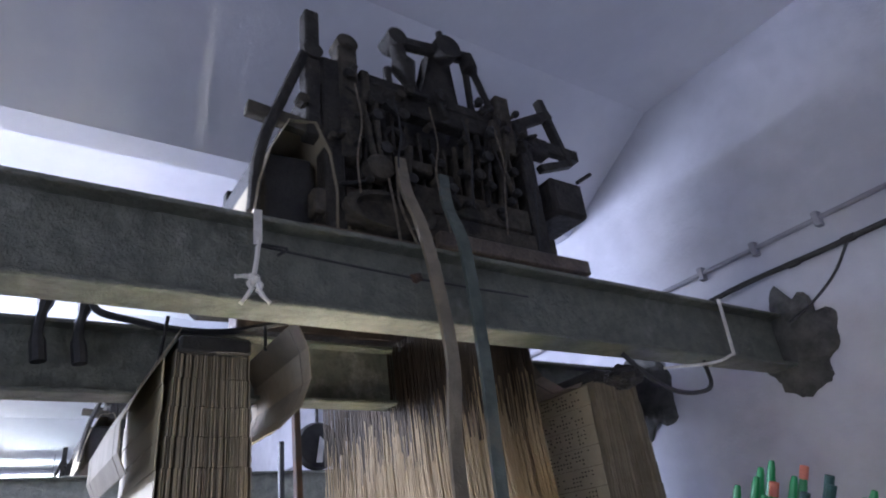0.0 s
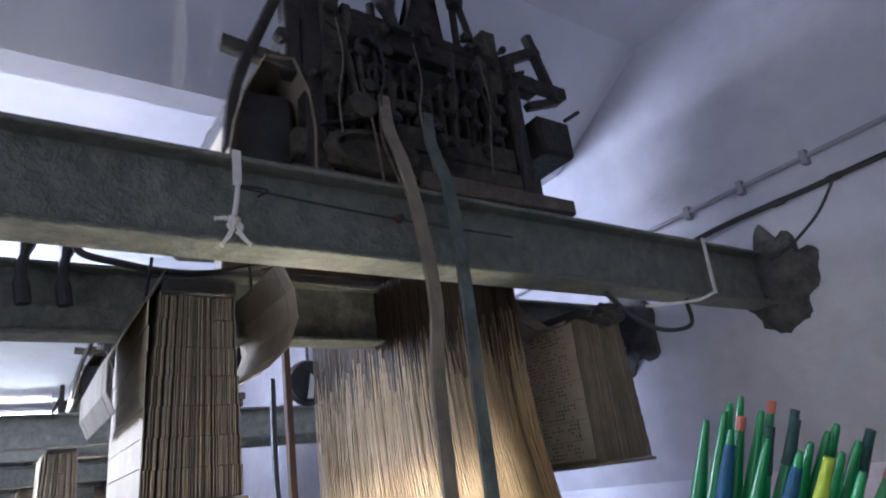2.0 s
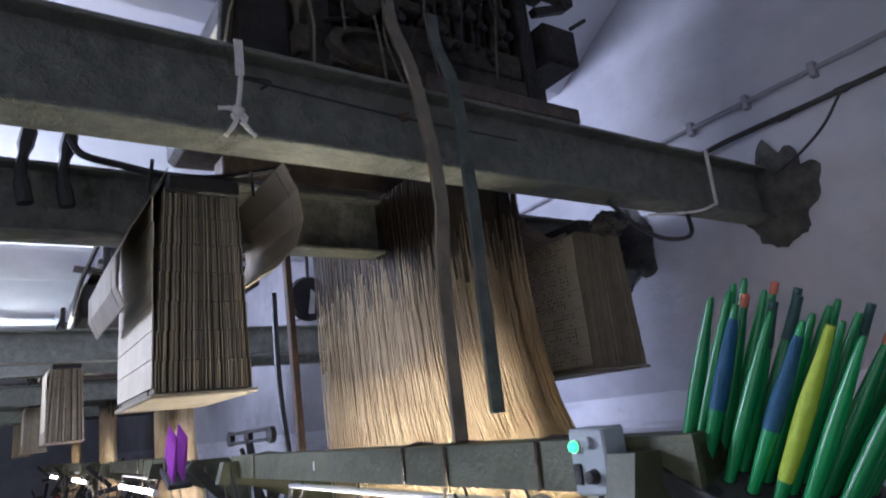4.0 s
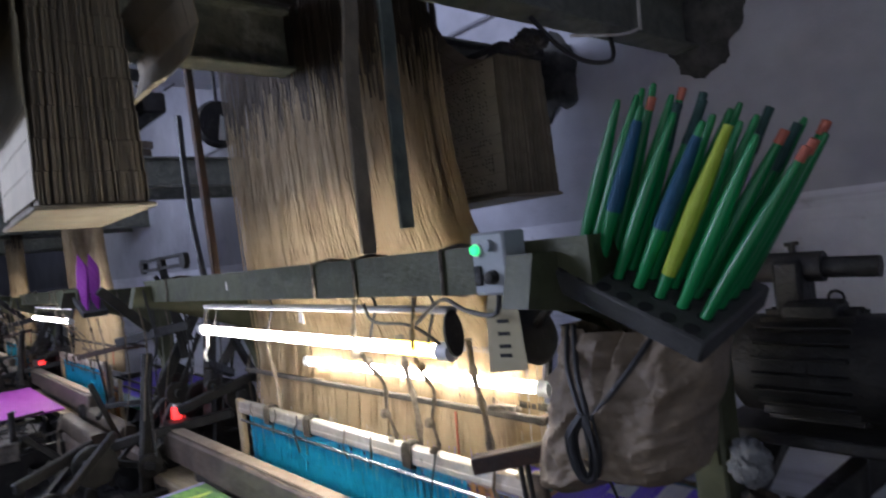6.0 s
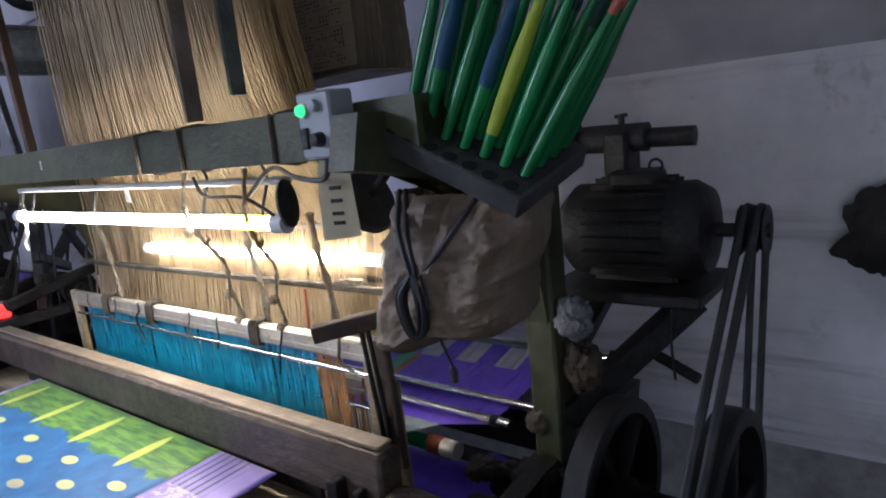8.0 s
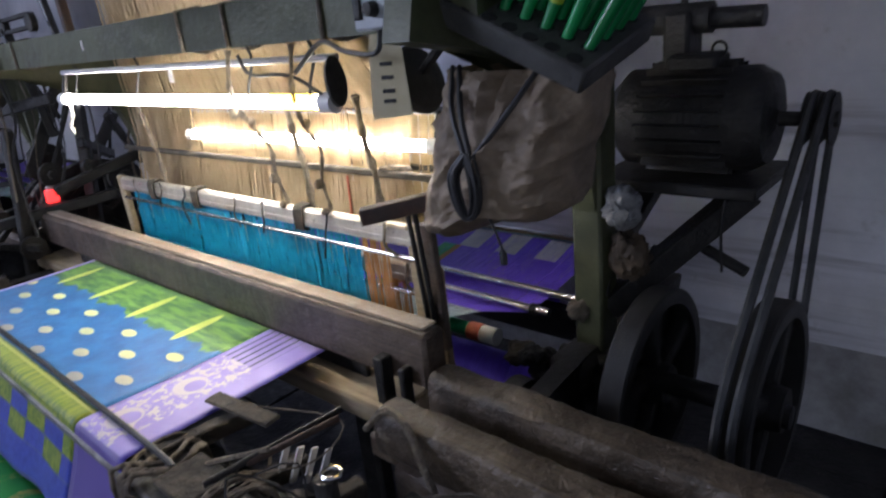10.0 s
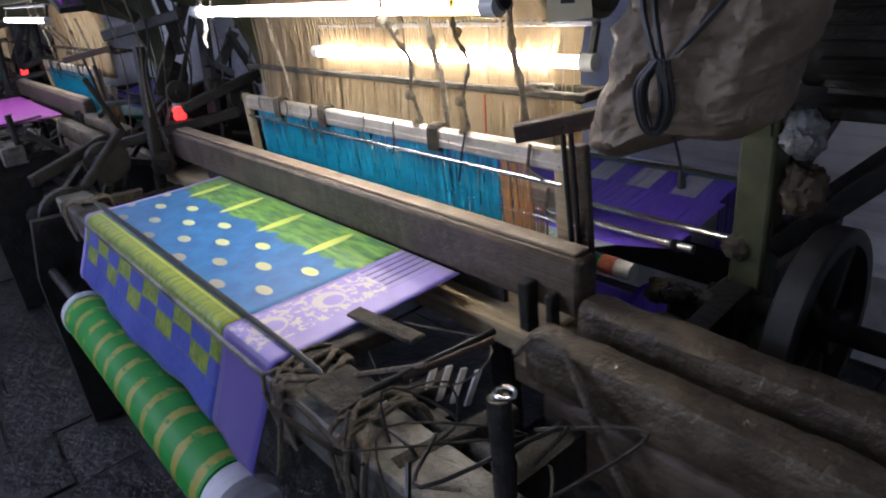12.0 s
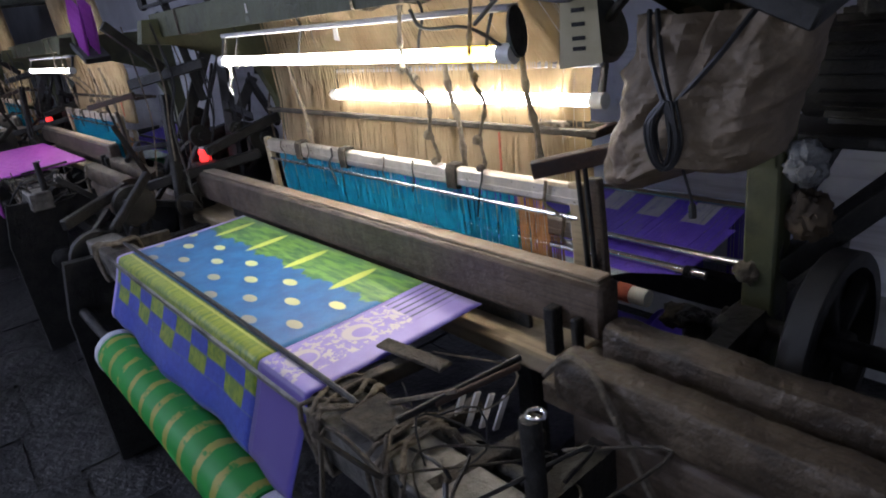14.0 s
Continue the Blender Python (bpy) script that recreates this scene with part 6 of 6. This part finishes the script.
def odds_and_ends():
    solid("film_wad", scrap((-0.575, 1.50, 1.13), 0.042, 11), POLY, "crumpled grey plastic film tucked behind the post", "plastic film", "", "", True)
    solid("rag", scrap((-0.57, 1.53, 1.03), 0.042, 15, 1.2), SHADE_AND_RAG, "dirty crumpled rag wedged by the post", "rag", "", "", True)
    t = thing("wall_bag", "dark bag hanging on the wall", "bag", "", (-0.13, 2.5, 1.35), "", (0, 0, 0))
    b = scrap((0, 0, 0), 1, 21)
    for v in b.verts:
        v.co = Vector((-0.11 + v.co.x * 0.13, 2.53 + v.co.y * 0.05, 1.07 + v.co.z * 0.13))
    part("bag", b, IRON, t)
    part("loop", rod((-0.10, 2.53, 1.17), (-0.08, 2.605, 1.42), 0.008), CABLE, t)
    # post line left of the harness
    for x, y in ((-2.35, 1.25), (-2.27, 1.22)):
        solid("guide_post", bar((x - 0.06, y, 2.30), (x, y, 1.5), 0.03, 0.025, 0.003, None, (0, 1, 0)), RUST, "rusty upright guide bar beside the harness", "guide bar", "guide bars")
    solid("dark_cable", sweep(curve3([(-2.7, 1.3, 2.2), (-2.68, 1.3, 1.8), (-2.6, 1.3, 1.5)], 5), 0.014, 8), CABLE, "dark hose hanging beside the harness", "hose")
    t = thing("hanging_pulley", "dark round pulley hanging beyond the harness", "pulley", "", (-2.9, 1.62, 2.27), "", (0, 0, 0))
    part("disc", lathe([(0, -0.03), (0.10, -0.03), (0.11, -0.01), (0.10, 0.0), (0.11, 0.01), (0.10, 0.03), (0, 0.03)], Matrix.Translation((-2.9, 1.55, 2.22)) @ Matrix.Rotation(radians(90), 4, "Y"), 24), IRON, t)
    part("paper", plate([(1.53, 2.14), (1.56, 2.14), (1.57, 2.24), (1.55, 2.26)], 0.004, Matrix.Translation((-2.865, 0, 0))), WHITE_TAPE, t, "torn white paper")
    part("hanger", rod((-2.9, 1.55, 2.2), (-2.9, 1.55, TOP), 0.008), IRON, t)
    t = thing("slotted_lever", "black slotted lever at the loom's end", "lever", "", (-2.62, 1.2, 1.56), "", (0, 0, 0))
    for dz in (-0.02, 0.02):
        part("side", bar((-3.05, 1.2, 1.60 + dz), (-2.52, 1.2, 1.605 + dz), 0.02, 0.014), IRON, t)
    for x in (-3.05, -2.80, -2.52):
        part("end", rod((x, 1.19, 1.60), (x, 1.21, 1.60), 0.032, None, 14), IRON, t)
    part("stem", bar((-2.80, 1.2, 1.6), (-2.78, 1.25, 1.2), 0.03, 0.03), IRON, t)
    t = thing("hanging_cabinet", "narrow dark metal box on the back wall", "metal box", "", (-3.5, 2.5, 1.7), "", (0, 0, 0))
    part("case", box((-3.75, 2.45, 1.62), (-3.40, 2.61, 2.25), 0.01), IRON, t)
    part("door", box((-3.73, 2.44, 1.65), (-3.42, 2.452, 2.22), 0.006), IRON, t)
    t = thing("guard_disc", "grey cast guard disc beside the sack", "guard disc", "", (-0.80, 1.16, 1.38))
    part("disc", lathe([(0, -0.012), (0.052, -0.012), (0.058, 0.0), (0.052, 0.012), (0, 0.02)], Matrix.Translation((-0.775, 1.15, 1.385)) @ Matrix.Rotation(radians(70), 4, "Y"), 26), BELT, t)
    part("stay", bar((-0.775, 1.15, 1.385), (-0.70, 1.16, 1.46), 0.02, 0.012), IRON, t)
    t = thing("stool", "low dark stool in the aisle", "stool", "", (-3.7, -0.1, 0), "", (0, 0, 0))
    part("seat", box((-3.85, -0.25, 0.36), (-3.55, 0.05, 0.40), 0.01), WOOD, t)
    for x in (-3.83, -3.57):
        for y in (-0.23, 0.03):
            part("leg", box((x - 0.015, y - 0.015, 0), (x + 0.015, y + 0.015, 0.36), 0.003), WOOD, t)


def far_cloth(x, mat_, words):
    b = box((x - 0.62, 0.585, 0.862), (x + 0.62, 1.03, 0.874), 0.004)
    box((x - 0.62, 0.55, 0.66), (x + 0.62, 0.562, 0.87), 0.004, None, b)
    return solid("woven_cloth", b, mat_, words, "cloth", "cloths on far looms")


def far_pirns(dx, mat_, words):
    m = Matrix.Translation((-0.63 + dx, 1.06, 1.50)) @ Matrix.Rotation(radians(22), 4, "Y")
    t = thing("pirn_rack", "dark pirn rack on the next loom", "pirn rack", "", tuple(m.translation), "", (0, 0, 0))
    part("board", box((0, 0, -0.03), (0.24, 0.12, 0), 0.004, m), RACKM, t)
    me = mesh_of("weft_pirn", pirn_mesh(), mat_)
    for r in range(2):
        for k in range(6):
            ob = tagged(new("weft_pirn", me), words, "pirn", "weft pirns on the next loom")
            ob.matrix_basis = m @ Matrix.Translation((0.02 + 0.036 * k, 0.03 + 0.05 * r, -0.02))


room()
steelwork()
wall_wiring()
LOOM = power_loom()
saree()
cloth_roll()
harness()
MAIN = tube_light("tube_light", (-2.085, 1.062, 1.362), (-0.90, 1.066, 1.352), LAMP, "lit warm fluorescent tube slung under the top beam")
part("end_shield", lathe([(0, 0), (0.021, 0.0), (0.021, 0.006), (0, 0.008)], Matrix.Translation((-0.878, 1.062, 1.385)) @ Matrix.Scale(2.0, 4, (0, 0, 1)) @ Matrix.Rotation(radians(78), 4, "Y"), 20), IRON, MAIN, "dark oval end shield")
for x in (-2.0, -1.62, -1.14, -0.95):
    part("hanger", sweep(curve3([(x, 1.075, 1.46), (x + 0.006, 1.08, 1.43), (x, 1.066, 1.38), (x + 0.004, 1.06, 1.34)], 4), 0.003, 6), CABLE, MAIN, "twisted hanger wire")
part("yellowed_sleeve", rod((-1.075, 1.066, 1.3533), (-0.935, 1.066, 1.3522), 0.0137, None, 16), LAMPY, MAIN, "yellowed plastic sleeve round the tube")
part("cloth_knot", scrap((-1.20, 1.060, 1.335), 0.010, 41, 1.6), ROPE, MAIN, "knotted dirty rag on the tube")
part("rag_tail", sweep(curve3([(-2.05, 1.06, 1.35), (-2.045, 1.055, 1.315), (-2.06, 1.05, 1.29), (-2.05, 1.05, 1.265)], 4), [0.005, 0.006, 0.004, 0.005, 0.007, 0.005, 0.004, 0.006, 0.005, 0.004, 0.006, 0.003, 0.003], 6), WHITE_TAPE, MAIN, "white rag tail")
part("paper_scrap", plate([(-0.012, 0), (0.012, 0), (0.014, -0.028), (-0.016, -0.03)], 0.002, Matrix.Translation((-1.42, 1.058, 1.425)) @ Matrix.Rotation(radians(80), 4, "Z")), WHITE_TAPE, MAIN)
part("lamp_wire", sweep(curve3([(-0.90, 1.06, 1.36), (-0.98, 1.05, 1.40), (-1.1, 1.05, 1.405), (-1.14, 1.055, 1.44)], 5), 0.0035, 6), CABLE, MAIN)
tube_light("tube_light", (-1.96, 1.365, 1.240), (-0.93, 1.365, 1.246), LAMPB, "lit fluorescent tube close against the harness")
control_box()
pirn_rack()
motor()
hanging_sack()
paper_tag()
card_stack("card_stack", -1.88, -1.43, 0.575, 0.775, 1.705, 2.15, 1, 66)
card_stack("card_stack", -1.90, -1.43, 1.865, 2.12, 1.69, 2.15, 2, 72)
straps_and_ropes()
JAC = jacquard()
FLAPS = card_flaps()
odds_and_ends()

# ---- the row of looms beyond ----
LOOMS, JACS = [LOOM], [JAC]
for k, dx in enumerate((-3.25, -6.5, -9.75)):
    LOOMS.append(copy_thing(LOOM, pose(-1.6 + dx, 1.2, 0)))
    JACS.append(copy_thing(JAC, pose(-1.61 + dx, 1.285, 2.43)))
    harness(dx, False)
    tube_light("tube_light", (-2.085 + dx, 1.062, 1.362), (-0.90 + dx, 1.066, 1.352), LAMPF, "lit fluorescent tube of a loom further on")
    card_stack("card_stack", -1.88 + dx, -1.43 + dx, 0.575, 0.775, 1.705, 2.15, 3 + k, 12)
far_pirns(-3.25, PINK, "magenta weft pirn in the rack")
far_cloth(-4.85, PINK, "magenta silk cloth on the next loom")
far_cloth(-8.1, PALEW, "pale cloth on a loom further on")
far_cloth(-11.35, CORAL, "red cloth on a far loom")
tube_light("tube_light", (-5.0, -0.1, 3.09), (-5.0, 1.07, 3.09), LAMPW, "lit cool fluorescent tube hung from the ceiling", False)
tube_light("tube_light", (-8.4, -0.2, 2.95), (-8.4, 0.97, 2.95), LAMPW, "lit cool fluorescent tube hung further on", False)


six = bpy.data.curves.new("post_number", "FONT")
six.body, six.size, six.extrude = "6", 0.045, 0.0006
six.materials.append(WHITE_TAPE)
ob = tagged(new("post_number", six), "pale painted figure on the post")
ob.parent = LOOM
ob.matrix_basis = Matrix.Translation(-LOOM.location) @ pose(-0.668, 1.4745, 1.178, 90, 0, 0)


def wave(t, period, top):
    """1 at the moment top, -1 half a period later."""
    return math.cos((t - top) * math.tau / period)


def motions():
    steps = [i * PICK / 6 for i in range(int(14.0 / (PICK / 6)))] + [14.0]
    for loom in LOOMS:
        for ob in loom.children:
            kind = ob.name.split(".")[0]
            p = ob.location.copy()
            if kind == "sley":
                walk(ob, [(t, pose(p.x, p.y - 0.055 - 0.045 * wave(t, PICK, BEAT) + 0.045, p.z)) for t in steps])
            elif kind == "heald_frame":
                s = -1 if ob["row"] == "heald_frame_front" else 1
                walk(ob, [(t, pose(p.x, p.y, p.z + s * 0.052 * wave(t, 2 * PICK, 10.49))) for t in steps])
            elif kind == "flywheel":
                walk(ob, [(t, pose(p.x, p.y, p.z, -360 * t / PICK)) for t in steps])
    for jac in JACS:
        for ob in jac.children:
            kind = ob.name.split(".")[0]
            p = ob.location.copy()
            if kind == "rocking_lever":
                walk(ob, [(t, pose(p.x, p.y, p.z, 2 - 17 * wave(t, 2 * PICK, 0.30))) for t in steps])
            elif kind == "griffe":
                walk(ob, [(t, pose(p.x, p.y, p.z - 0.05 * wave(t, 2 * PICK, 0.30))) for t in steps])
            elif kind == "batten":
                walk(ob, [(t, pose(p.x, p.y, p.z, 1 - 3.5 * wave(t, 2 * PICK, 0.35))) for t in steps])
    for k, ob in enumerate(FLAPS):
        p = ob.location.copy()
        walk(ob, [(t, pose(p.x, p.y, p.z, (6, 6, 1.2)[k] * wave(t, 2 * PICK, 0.2 + 0.3 * k))) for t in steps])


motions()
